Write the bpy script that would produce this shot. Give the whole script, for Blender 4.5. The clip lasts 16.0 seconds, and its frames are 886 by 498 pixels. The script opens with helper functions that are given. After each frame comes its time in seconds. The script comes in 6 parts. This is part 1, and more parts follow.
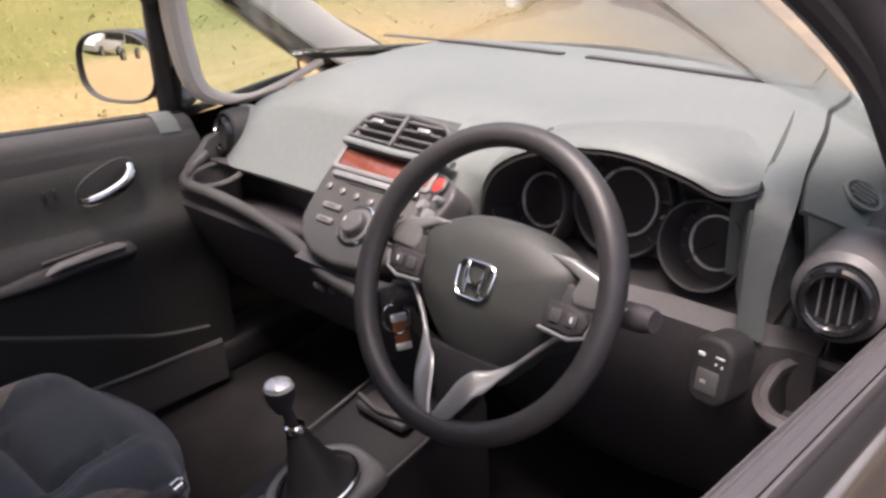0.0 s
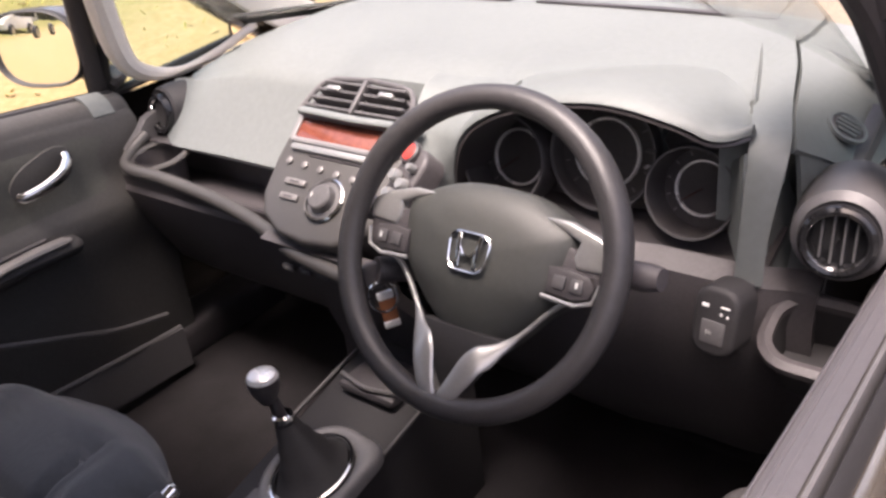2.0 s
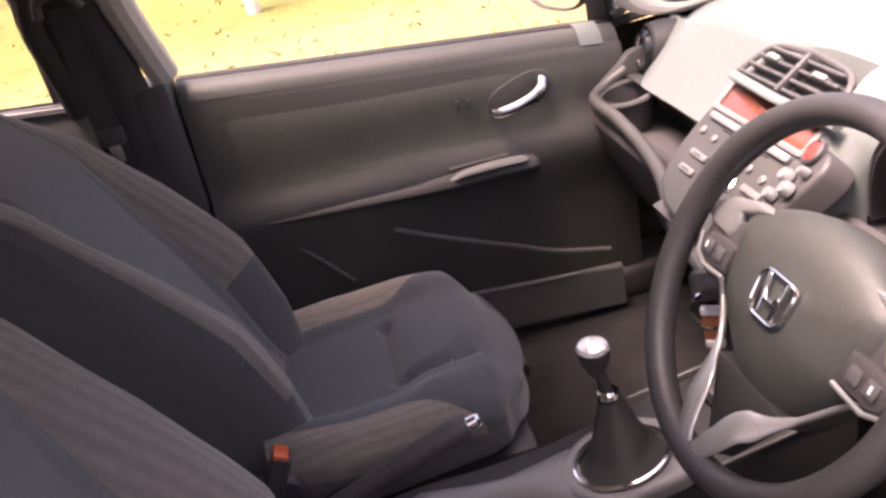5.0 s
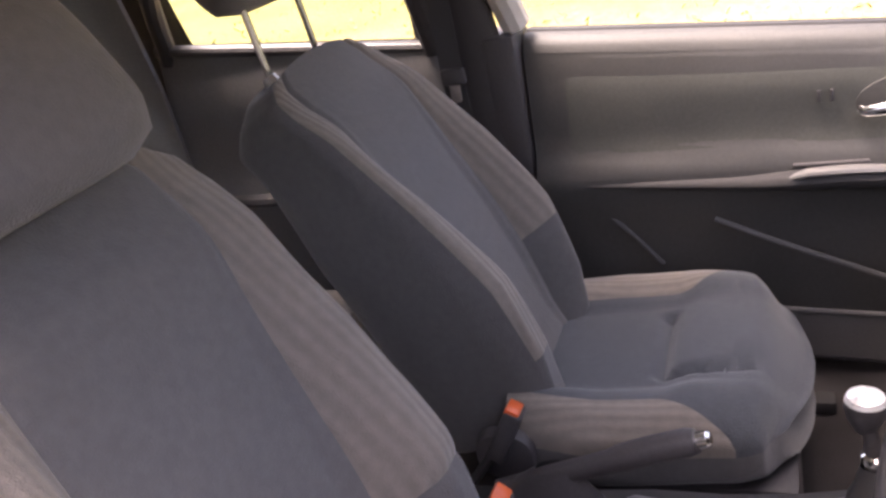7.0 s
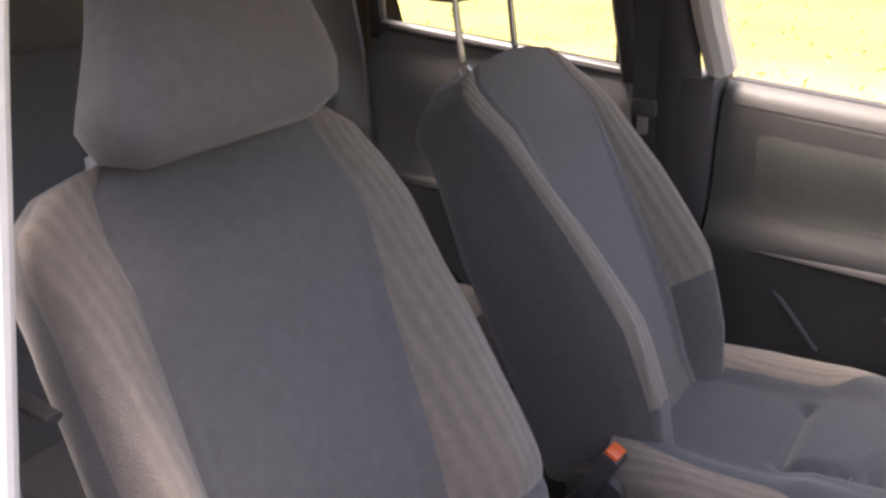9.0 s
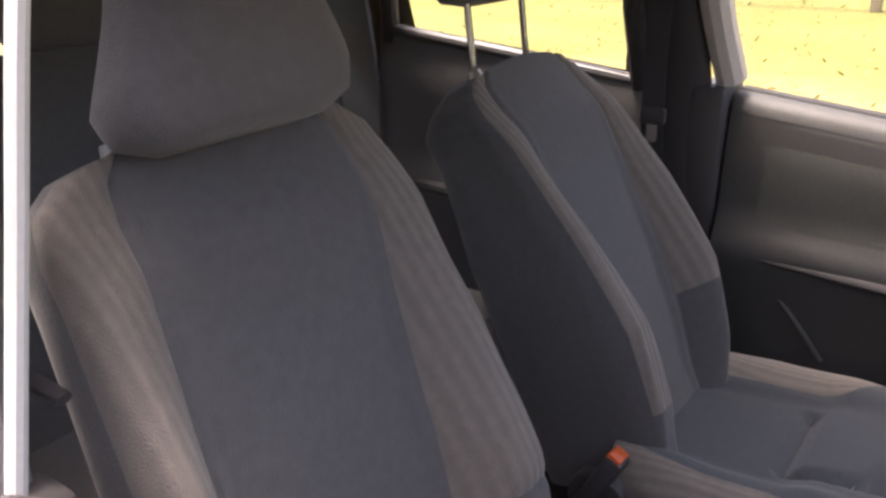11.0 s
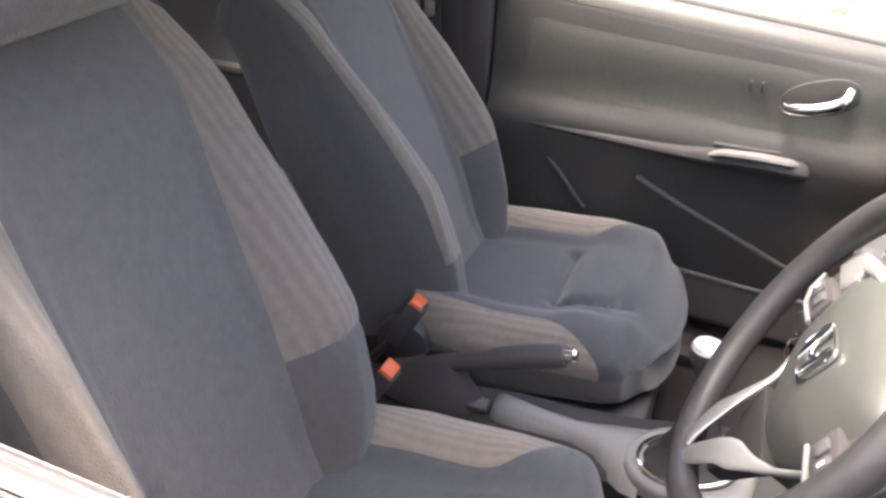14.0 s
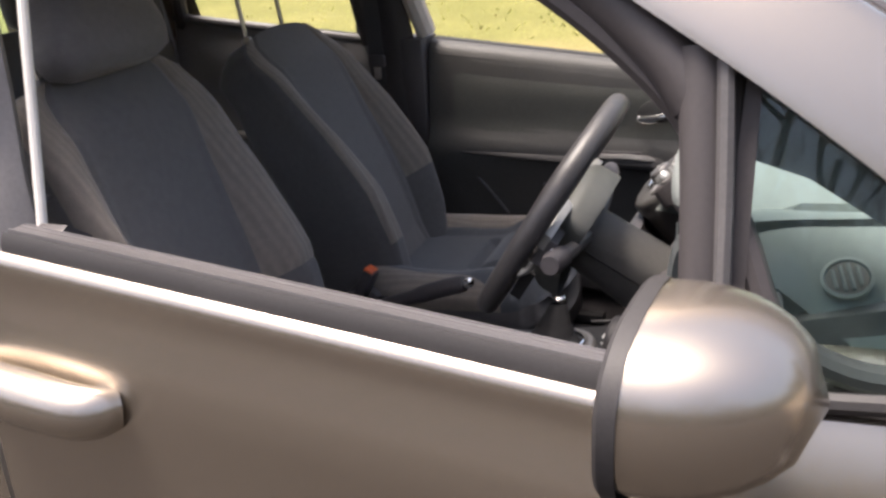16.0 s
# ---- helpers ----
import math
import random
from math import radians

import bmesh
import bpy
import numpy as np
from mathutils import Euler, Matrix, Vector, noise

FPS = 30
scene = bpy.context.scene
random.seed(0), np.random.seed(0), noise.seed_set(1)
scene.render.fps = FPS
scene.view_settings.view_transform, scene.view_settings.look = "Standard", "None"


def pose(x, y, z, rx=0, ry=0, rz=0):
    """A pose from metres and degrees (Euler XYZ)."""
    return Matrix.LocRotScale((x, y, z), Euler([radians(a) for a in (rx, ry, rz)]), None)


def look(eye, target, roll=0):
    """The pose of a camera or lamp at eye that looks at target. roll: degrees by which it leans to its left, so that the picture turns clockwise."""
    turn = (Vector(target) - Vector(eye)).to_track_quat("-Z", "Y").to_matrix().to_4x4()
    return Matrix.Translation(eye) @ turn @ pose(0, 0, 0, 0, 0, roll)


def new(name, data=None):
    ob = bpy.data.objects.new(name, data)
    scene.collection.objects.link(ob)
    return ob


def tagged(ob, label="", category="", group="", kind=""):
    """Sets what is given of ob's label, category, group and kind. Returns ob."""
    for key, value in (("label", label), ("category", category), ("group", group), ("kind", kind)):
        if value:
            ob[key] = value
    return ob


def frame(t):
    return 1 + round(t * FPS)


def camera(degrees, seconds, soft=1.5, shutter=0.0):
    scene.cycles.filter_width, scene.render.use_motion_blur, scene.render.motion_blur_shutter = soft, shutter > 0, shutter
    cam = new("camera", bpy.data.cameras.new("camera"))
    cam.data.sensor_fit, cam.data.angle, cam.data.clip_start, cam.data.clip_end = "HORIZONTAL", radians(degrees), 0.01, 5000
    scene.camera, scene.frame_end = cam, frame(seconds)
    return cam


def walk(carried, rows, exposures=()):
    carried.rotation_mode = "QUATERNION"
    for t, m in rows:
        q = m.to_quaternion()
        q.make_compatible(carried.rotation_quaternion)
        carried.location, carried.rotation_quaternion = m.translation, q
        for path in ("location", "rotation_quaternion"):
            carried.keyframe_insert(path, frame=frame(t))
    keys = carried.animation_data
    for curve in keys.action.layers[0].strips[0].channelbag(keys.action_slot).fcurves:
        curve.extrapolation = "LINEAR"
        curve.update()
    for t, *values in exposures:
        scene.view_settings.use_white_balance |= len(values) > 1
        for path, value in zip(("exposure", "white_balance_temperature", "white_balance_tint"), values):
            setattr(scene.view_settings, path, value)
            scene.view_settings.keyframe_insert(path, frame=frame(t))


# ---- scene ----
cam = camera(55.0, 16.0, soft=2.8)
PATH = [
    (0, (0.984, -0.685, 1.434), (-0.295, 0.611, 0.607), -3.4),
    (0.5, (0.926, -0.69, 1.443), (-0.254, 0.609, 0.484), -4.2),
    (1, (0.91, -0.693, 1.446), (-0.225, 0.622, 0.454), -3.9),
    (1.5, (0.912, -0.691, 1.454), (-0.228, 0.635, 0.482), -4.5),
    (2, (0.895, -0.685, 1.447), (-0.234, 0.664, 0.496), -6.7),
    (2.5, (0.899, -0.693, 1.449), (-0.217, 0.67, 0.502), -6.7),
    (3, (0.896, -0.694, 1.444), (-0.22, 0.673, 0.503), -6.2),
    (3.5, (0.9, -0.672, 1.45), (-0.275, 0.632, 0.492), -6.8),
    (4, (0.963, -0.557, 1.461), (-0.515, 0.392, 0.505), -9.4),
    (4.5, (0.992, -0.453, 1.445), (-0.677, 0.111, 0.498), -10.9),
    (5, (0.986, -0.357, 1.439), (-0.778, -0.185, 0.514), -12.4),
    (5.2, (0.98, -0.335, 1.439), (-0.79, -0.281, 0.51), -13.2),
    (7.3, (0.942, -0.155, 1.382), (-0.692, -0.993, 0.591), -10.6),
    (7.5, (0.945, -0.148, 1.385), (-0.661, -1.046, 0.602), -9.2),
    (8, (0.943, -0.175, 1.382), (-0.627, -1.151, 0.62), -4.8),
    (8.5, (0.944, -0.155, 1.386), (-0.579, -1.202, 0.622), -2.5),
    (9, (0.937, -0.159, 1.386), (-0.582, -1.216, 0.628), -1.8),
    (11.4, (0.949, -0.149, 1.374), (-0.572, -1.226, 0.642), -0.6000000000000001),
    (11.5, (0.949, -0.149, 1.374), (-0.572, -1.214, 0.63), -0.2),
    (12, (0.976, -0.13, 1.397), (-0.556, -1.076, 0.527), 3.3),
    (12.5, (1.014, -0.135, 1.404), (-0.558, -0.949, 0.473), 5.9),
    (13, (1.024, -0.115, 1.412), (-0.577, -0.859, 0.473), 4.9),
    (13.5, (1.049, -0.118, 1.423), (-0.563, -0.791, 0.449), 3.5),
    (14, (1.06, -0.112, 1.424), (-0.571, -0.697, 0.425), 1.7),
    (14.5, (1.092, -0.094, 1.434), (-0.552, -0.616, 0.421), -0.6),
    (15, (1.214, 0.077, 1.412), (-0.443, -0.552, 0.484), -2.1),
    (15.2, (1.28, 0.153, 1.416), (-0.383, -0.524, 0.534), -2.5),
    (15.5, (1.386, 0.221, 1.399), (-0.3, -0.494, 0.593), -3.2),
    (15.8, (1.52, 0.27, 1.417), (-0.189, -0.424, 0.643), -2.7),
    (16, (1.585, 0.315, 1.426), (-0.123, -0.389, 0.66), -3.8),
]
walk(cam, [(t, look(eye, target, roll)) for t, eye, target, roll in PATH], [(0, 1.1, 6800, 22), (0.5, 1.2, 6800, 23), (1, 1.48, 6900, 24), (3.5, 1.45, 6900, 25), (4.3, 1.4, 7300, 31), (5.2, 2.2, 7500, 36), (7.5, 2.65, 7300, 25), (9.3, 2.65, 7300, 22), (11.2, 2.1, 7200, 22), (11.5, 2.2, 7200, 22), (12, 2.75, 7300, 20), (14.5, 3.1, 7000, 16), (15, 2.7, 6900, 17), (15.5, 2.15, 6900, 17), (16, 1.5, 6900, 16)])

# ---- world and light ----
world = bpy.data.worlds.new("sky")
scene.world = world
world.use_nodes = True
wn = world.node_tree.nodes
sky = wn.new("ShaderNodeTexSky")
sky.sky_type, sky.sun_disc = "NISHITA", False
SUN_EL, SUN_AZ = 74.0, 165.0     # degrees; azimuth from the bonnet's direction towards the driver's side
sky.sun_elevation, sky.sun_rotation = radians(SUN_EL), radians(SUN_AZ)
sky.air_density, sky.dust_density = 1.0, 7.0
wn["Background"].inputs["Strength"].default_value = 0.15
world.node_tree.links.new(sky.outputs[0], wn["Background"].inputs["Color"])
sun = new("sun", bpy.data.lights.new("sun", "SUN"))
sun.data.energy, sun.data.angle, sun.data.color = 3.4, radians(24.0), (1.0, 0.97, 0.93)
sd = Vector((math.sin(radians(SUN_AZ)) * math.cos(radians(SUN_EL)), math.cos(radians(SUN_AZ)) * math.cos(radians(SUN_EL)), math.sin(radians(SUN_EL))))
sun.matrix_world = look(sd * 30, (0, 0, 0))


# ---- materials ----
def mat(name, col, rough=0.5, metal=0.0, var=0.15, scale=30.0, bump=0.0, bscale=400.0, coat=0.0, spec=0.5, sheen=0.0, stain=0.0, col2=None):
    """A principled surface with fine and broad variation of its colour, and a bump."""
    m = bpy.data.materials.new(name)
    m.use_nodes = True
    nt = m.node_tree
    N, L = nt.nodes, nt.links
    b = N["Principled BSDF"]
    b.inputs["Roughness"].default_value, b.inputs["Metallic"].default_value = rough, metal
    b.inputs["Coat Weight"].default_value = coat
    b.inputs["Coat Roughness"].default_value = 0.05
    b.inputs["Specular IOR Level"].default_value = spec
    b.inputs["Sheen Weight"].default_value = sheen
    tc = N.new("ShaderNodeTexCoord")
    fine, broad = N.new("ShaderNodeTexNoise"), N.new("ShaderNodeTexNoise")
    fine.inputs["Scale"].default_value, fine.inputs["Detail"].default_value = scale * 8, 3
    broad.inputs["Scale"].default_value, broad.inputs["Detail"].default_value = scale * 0.25, 4
    mix = N.new("ShaderNodeMath")
    mix.operation = "ADD"
    ramp = N.new("ShaderNodeMapRange")
    ramp.inputs["From Min"].default_value, ramp.inputs["From Max"].default_value = 0.7, 1.3
    cm = N.new("ShaderNodeMix")
    cm.data_type = "RGBA"
    c2 = col2 or tuple(c * (1 - var) for c in col)
    c1 = col if col2 else tuple(min(1, c * (1 + var)) for c in col)
    cm.inputs[6].default_value, cm.inputs[7].default_value = (*c2, 1), (*c1, 1)
    for n in (fine, broad):
        L.new(tc.outputs["Object"], n.inputs["Vector"])
    L.new(fine.outputs[0], mix.inputs[0])
    L.new(broad.outputs[0], mix.inputs[1])
    L.new(mix.outputs[0], ramp.inputs["Value"])
    L.new(ramp.outputs[0], cm.inputs[0])
    L.new(cm.outputs[2], b.inputs["Base Color"])
    rr = N.new("ShaderNodeMapRange")
    rr.inputs["To Min"].default_value, rr.inputs["To Max"].default_value = rough * 0.85, min(1, rough * 1.15)
    L.new(broad.outputs[0], rr.inputs["Value"])
    L.new(rr.outputs[0], b.inputs["Roughness"])
    if bump:
        bt, bp = N.new("ShaderNodeTexNoise"), N.new("ShaderNodeBump")
        bt.inputs["Scale"].default_value = bscale
        bp.inputs["Strength"].default_value, bp.inputs["Distance"].default_value = bump, 0.001
        L.new(tc.outputs["Object"], bt.inputs["Vector"])
        L.new(bt.outputs[0], bp.inputs["Height"])
        L.new(bp.outputs[0], b.inputs["Normal"])
    return m


def fabric(name, col, rib=0.0, rib_axis="X"):
    """Woven seat cloth: a fine weave, pile that is worn lighter in places, and ribs if asked."""
    m = mat(name, col, 0.9, 0, 0.10, 9, 0, sheen=0.3, spec=0.2)
    N, L = m.node_tree.nodes, m.node_tree.links
    tc = N.new("ShaderNodeTexCoord")
    w = N.new("ShaderNodeTexVoronoi")
    w.inputs["Scale"].default_value = 420
    L.new(tc.outputs["Object"], w.inputs["Vector"])
    bp = N.new("ShaderNodeBump")
    bp.inputs["Strength"].default_value, bp.inputs["Distance"].default_value = 0.5, 0.0015
    L.new(w.outputs["Distance"], bp.inputs["Height"])
    last = bp
    if rib:
        wave = N.new("ShaderNodeTexWave")
        wave.bands_direction = rib_axis
        wave.inputs["Scale"].default_value, wave.inputs["Distortion"].default_value = rib, 0.6
        wave.inputs["Detail Scale"].default_value = 4
        L.new(tc.outputs["Object"], wave.inputs["Vector"])
        b2 = N.new("ShaderNodeBump")
        b2.inputs["Strength"].default_value, b2.inputs["Distance"].default_value = 0.35, 0.002
        L.new(wave.outputs[0], b2.inputs["Height"])
        L.new(bp.outputs[0], b2.inputs["Normal"])
        last = b2
        src = N["Principled BSDF"].inputs["Base Color"].links[0].from_socket
        sh = N.new("ShaderNodeMix")
        sh.data_type, sh.blend_type = "RGBA", "MULTIPLY"
        tone = N.new("ShaderNodeMapRange")
        tone.inputs["To Min"].default_value, tone.inputs["To Max"].default_value = 0.86, 1.0
        L.new(wave.outputs[0], tone.inputs["Value"])
        sh.inputs[0].default_value = 1.0
        L.new(src, sh.inputs[6])
        L.new(tone.outputs[0], sh.inputs[7])
        L.new(sh.outputs[2], N["Principled BSDF"].inputs["Base Color"])
    L.new(last.outputs[0], N["Principled BSDF"].inputs["Normal"])
    return m


def glass(name, tint, rough=0.0):
    m = bpy.data.materials.new(name)
    m.use_nodes = True
    N, L = m.node_tree.nodes, m.node_tree.links
    N.remove(N["Principled BSDF"])
    t, g, f, x = N.new("ShaderNodeBsdfTransparent"), N.new("ShaderNodeBsdfGlossy"), N.new("ShaderNodeLayerWeight"), N.new("ShaderNodeMixShader")
    t.inputs[0].default_value = (*tint, 1)
    g.inputs["Roughness"].default_value = rough
    f.inputs[0].default_value = 0.5
    p, q = N.new("ShaderNodeMath"), N.new("ShaderNodeMath")
    p.operation, q.operation = "POWER", "MULTIPLY_ADD"
    p.inputs[1].default_value = 5.0
    q.inputs[1].default_value, q.inputs[2].default_value = 0.95, 0.03
    L.new(f.outputs["Facing"], p.inputs[0])
    L.new(p.outputs[0], q.inputs[0])
    L.new(q.outputs[0], x.inputs[0])
    L.new(t.outputs[0], x.inputs[1])
    L.new(g.outputs[0], x.inputs[2])
    L.new(x.outputs[0], N["Material Output"].inputs[0])
    return m


M_DASH = mat("grey_dash_plastic", (0.140, 0.154, 0.149), 0.55, 0, 0.08, 12, 0.35, 900)
M_TRIM = mat("silver_grey_trim", (0.19, 0.185, 0.185), 0.45, 0.1, 0.08, 20, 0.15, 1200)
M_PLAS = mat("black_grained_plastic", (0.055, 0.050, 0.052), 0.5, 0, 0.2, 25, 0.35, 700)
M_PLAS2 = mat("charcoal_plastic", (0.085, 0.082, 0.083), 0.45, 0, 0.15, 25, 0.35, 700)
M_DOOR = mat("charcoal_door_vinyl", (0.055, 0.053, 0.050), 0.6, 0, 0.15, 18, 0.4, 600)
M_INSERT = mat("olive_grey_door_cloth", (0.055, 0.057, 0.050), 0.9, 0, 0.18, 20, 0.5, 900, sheen=0.3)
M_GLOSS = mat("gloss_black", (0.012, 0.012, 0.013), 0.08, 0, 0.1, 20)
M_RUBBER = mat("black_rubber", (0.02, 0.019, 0.02), 0.65, 0, 0.2, 30, 0.2, 500)
M_CHROME = mat("chrome", (0.8, 0.8, 0.79), 0.12, 1.0, 0.04, 30)
M_SATIN = mat("satin_silver", (0.62, 0.61, 0.6), 0.3, 1.0, 0.06, 30)
M_SILVER = mat("silver_painted_plastic", (0.36, 0.36, 0.35), 0.35, 0.6, 0.06, 30)
M_SILL = mat("grey_sill_vinyl", (0.062, 0.058, 0.060), 0.42, 0, 0.1, 20, 0.4, 700, spec=0.9)
M_WOODS = mat("bare_woodland", (0.10, 0.085, 0.055), 0.95, 0, 0.5, 0.6, col2=(0.06, 0.065, 0.03))
M_WHEEL = mat("black_polyurethane", (0.043, 0.041, 0.042), 0.40, 0, 0.15, 20, 0.35, 800)
M_HUB = mat("charcoal_airbag_cover", (0.054, 0.056, 0.051), 0.48, 0, 0.12, 20, 0.4, 900)
M_BLUE = fabric("slate_blue_cloth", (0.135, 0.129, 0.127))
M_BLUE2 = fabric("slate_cloth_bolster", (0.110, 0.105, 0.104))
# the slate cloth again, darker and bluer: shade and sky sheen in the colour
M_CUSH = fabric("slate_cloth_sky_shade", (0.074, 0.080, 0.088))
M_TAUPE = fabric("taupe_ribbed_cloth", (0.238, 0.207, 0.178), rib=24)
M_HEAD = fabric("grey_headrest_cloth", (0.158, 0.150, 0.148))
M_CARPET = mat("black_carpet", (0.024, 0.022, 0.023), 0.98, 0, 0.3, 40, 0.9, 300, spec=0.1)
M_PAINT = mat("champagne_silver_paint", (0.39, 0.346, 0.292), 0.27, 0.9, 0.0, 1.5, 0, coat=0.6)
# one pillar trim in a lit and a shaded tone; the dark also serves window frames
M_PILLAR = mat("pillar_trim_lit", (0.74, 0.70, 0.64), 0.6, 0, 0.06, 20, 0.25, 700)
M_PILLARD = mat("pillar_trim_shaded_and_frames", (0.048, 0.043, 0.044), 0.55, 0, 0.1, 20, 0.25, 700)
M_HEADLINE = mat("pale_headliner_cloth", (0.45, 0.44, 0.42), 0.95, 0, 0.06, 30, 0.4, 500)
M_AMBER = mat("amber_leather", (0.30, 0.11, 0.045), 0.5, 0, 0.15, 60, 0.3, 500)
# half-diffuse near-white metal; the sky's reflection is put into its colour
M_CAP = mat("pale_glare_metal", (0.93, 0.92, 0.9), 0.28, 0.45, 0.04, 60)
M_ORANGE = mat("orange_red_plastic", (0.75, 0.13, 0.035), 0.35, 0, 0.08, 40)
M_RED = mat("red_plastic", (0.42, 0.045, 0.035), 0.3, 0, 0.08, 40)
M_LCD = mat("amber_red_display", (0.17, 0.05, 0.033), 0.12, 0, 0.25, 12, coat=0.6)
M_SOFT = mat("soft_armrest_vinyl", (0.046, 0.044, 0.044), 0.8, 0, 0.15, 20, 0.3, 600, spec=0.3)
M_BUTTON = mat("grey_buttons", (0.17, 0.163, 0.158), 0.45, 0.2, 0.1, 40)
M_STACK = mat("dark_silver_fascia", (0.068, 0.065, 0.062), 0.42, 0.2, 0.08, 40, 0.1, 900)
M_WHITE = mat("white_print", (0.75, 0.75, 0.72), 0.5)
M_BELT = mat("dark_belt_webbing", (0.05, 0.048, 0.05), 0.8, 0, 0.15, 60, 0.4, 900)
M_REAR = mat("grey_rear_trim", (0.185, 0.178, 0.178), 0.65, 0, 0.12, 20, 0.3, 700)
# driver's door seal, coloured cream for the sunlight on it
M_CREAM = mat("sunlit_door_seal", (0.75, 0.73, 0.68), 0.4, 0, 0.05, 20)
M_GLASS = glass("clear_window_glass", (0.97, 0.985, 0.975))
M_SCREEN = glass("laminated_screen_glass", (0.95, 0.97, 0.955))
M_QUARTER = glass("green_tinted_glass", (0.84, 0.93, 0.92))
M_MIRROR = mat("mirror_silvering", (0.92, 0.92, 0.92), 0.02, 1.0, 0.0)
M_BARK = mat("grey_brown_bark", (0.11, 0.085, 0.065), 0.9, 0, 0.35, 10, 0.8, 60)
M_WOOD = mat("weathered_fence_wood", (0.33, 0.27, 0.2), 0.85, 0, 0.25, 8, 0.6, 80)
M_STONE = mat("pale_render_wall", (0.55, 0.53, 0.5), 0.85, 0, 0.12, 2, 0.4, 60)
M_TWIG = mat("bare_twigs", (0.09, 0.07, 0.055), 0.9, 0, 0.3, 10)
M_POST = mat("white_painted_post", (0.72, 0.71, 0.66), 0.6, 0, 0.12, 6, 0.2, 60)

# ---- building helpers ----
ORG = {}


def thing(name, at, label, category, group="", kind=""):
    e = new(name)
    e.empty_display_size = 0.05
    e.location = at
    ORG[e.name] = Vector(at)
    return tagged(e, label, category, group, kind)


def part(name, bm, material, parent=None, label="", sharp=35):
    """One mesh, given in world coordinates, under a thing or a part."""
    org = ORG[parent.name] if parent else Vector()
    bmesh.ops.recalc_face_normals(bm, faces=bm.faces)
    bmesh.ops.translate(bm, verts=bm.verts, vec=-org)
    me = bpy.data.meshes.new(name)
    bm.to_mesh(me)
    bm.free()
    me.materials.append(material)
    for p in me.polygons:
        p.use_smooth = True
    me.set_sharp_from_angle(angle=radians(sharp))
    ob = new(name, me)
    ORG[ob.name] = org
    if parent:
        ob.parent = parent
    if label:
        ob["label"] = label
    return ob


def lone(name, bm, material, label, category, group="", kind="", sharp=35):
    return tagged(part(name, bm, material, None, "", sharp), label, category, group, kind)


def join(*bms):
    out = bmesh.new()
    for b in bms:
        me = bpy.data.meshes.new("tmp")
        b.to_mesh(me)
        b.free()
        out.from_mesh(me)
        bpy.data.meshes.remove(me)
    return out


def moved(bm, m):
    bmesh.ops.transform(bm, matrix=m, verts=bm.verts)
    return bm


def box(size, at=(0, 0, 0), bev=0.005, seg=2, m=None):
    bm = bmesh.new()
    bmesh.ops.create_cube(bm, size=1)
    bmesh.ops.scale(bm, verts=bm.verts, vec=size)
    if bev:
        bmesh.ops.bevel(bm, geom=bm.edges[:], offset=min(bev, 0.49 * min(size)), segments=seg, affect="EDGES", profile=0.5)
    bmesh.ops.translate(bm, verts=bm.verts, vec=at)
    return moved(bm, m) if m else bm


def loft(rows, ring=False, caps=False):
    """A skin over rows of points; ring closes each row on itself, caps fill the first and last."""
    bm = bmesh.new()
    vs = [[bm.verts.new(p) for p in r] for r in rows]
    n = len(rows[0])
    for a, b in zip(vs, vs[1:]):
        for i in range(n if ring else n - 1):
            j = (i + 1) % n
            bm.faces.new((a[i], a[j], b[j], b[i]))
    if caps:
        bm.faces.new(vs[0][::-1])
        bm.faces.new(vs[-1])
    return bm


def shell(rows, thick):
    """A skin with thickness, its second side set off along the normals."""
    bm = loft(rows)
    bmesh.ops.recalc_face_normals(bm, faces=bm.faces)
    bmesh.ops.solidify(bm, geom=bm.faces[:], thickness=thick)
    return bm


def smooth_path(pts, n=8):
    """Points on a Catmull-Rom curve through pts."""
    P = [Vector(p) for p in pts]
    P = [2 * P[0] - P[1]] + P + [2 * P[-1] - P[-2]]
    out = []
    for i in range(1, len(P) - 2):
        a, b, c, d = P[i - 1:i + 3]
        for k in range(n):
            t = k / n
            out.append(0.5 * (2 * b + (c - a) * t + (2 * a - 5 * b + 4 * c - d) * t * t + (3 * b - a - 3 * c + d) * t ** 3))
    return out + [P[-2]]


def tube(pts, r, n=12, flat=1.0, up=(0, 0, 1)):
    """A round bar along pts; r is one radius or one for each point, flat squeezes it along up."""
    P = [Vector(p) for p in pts]
    rows = []
    for i, p in enumerate(P):
        d = (P[min(i + 1, len(P) - 1)] - P[max(i - 1, 0)]).normalized()
        s = d.cross(Vector(up))
        if s.length < 1e-4:
            s = d.cross(Vector((1, 0, 0)))
        s.normalize()
        u = s.cross(d)
        q = r[i] if isinstance(r, (list, tuple)) else r
        rows.append([p + q * (math.cos(a) * s + flat * math.sin(a) * u) for a in (2 * math.pi * k / n for k in range(n))])
    return loft(rows, True, True)


def lathe(profile, m, n=32, caps=False):
    """A turned body: (radius, height) pairs about the z axis of m."""
    rows = [[m @ Vector((r * math.cos(2 * math.pi * k / n), r * math.sin(2 * math.pi * k / n), h)) for k in range(n)] for r, h in profile]
    return loft(rows, True, caps)


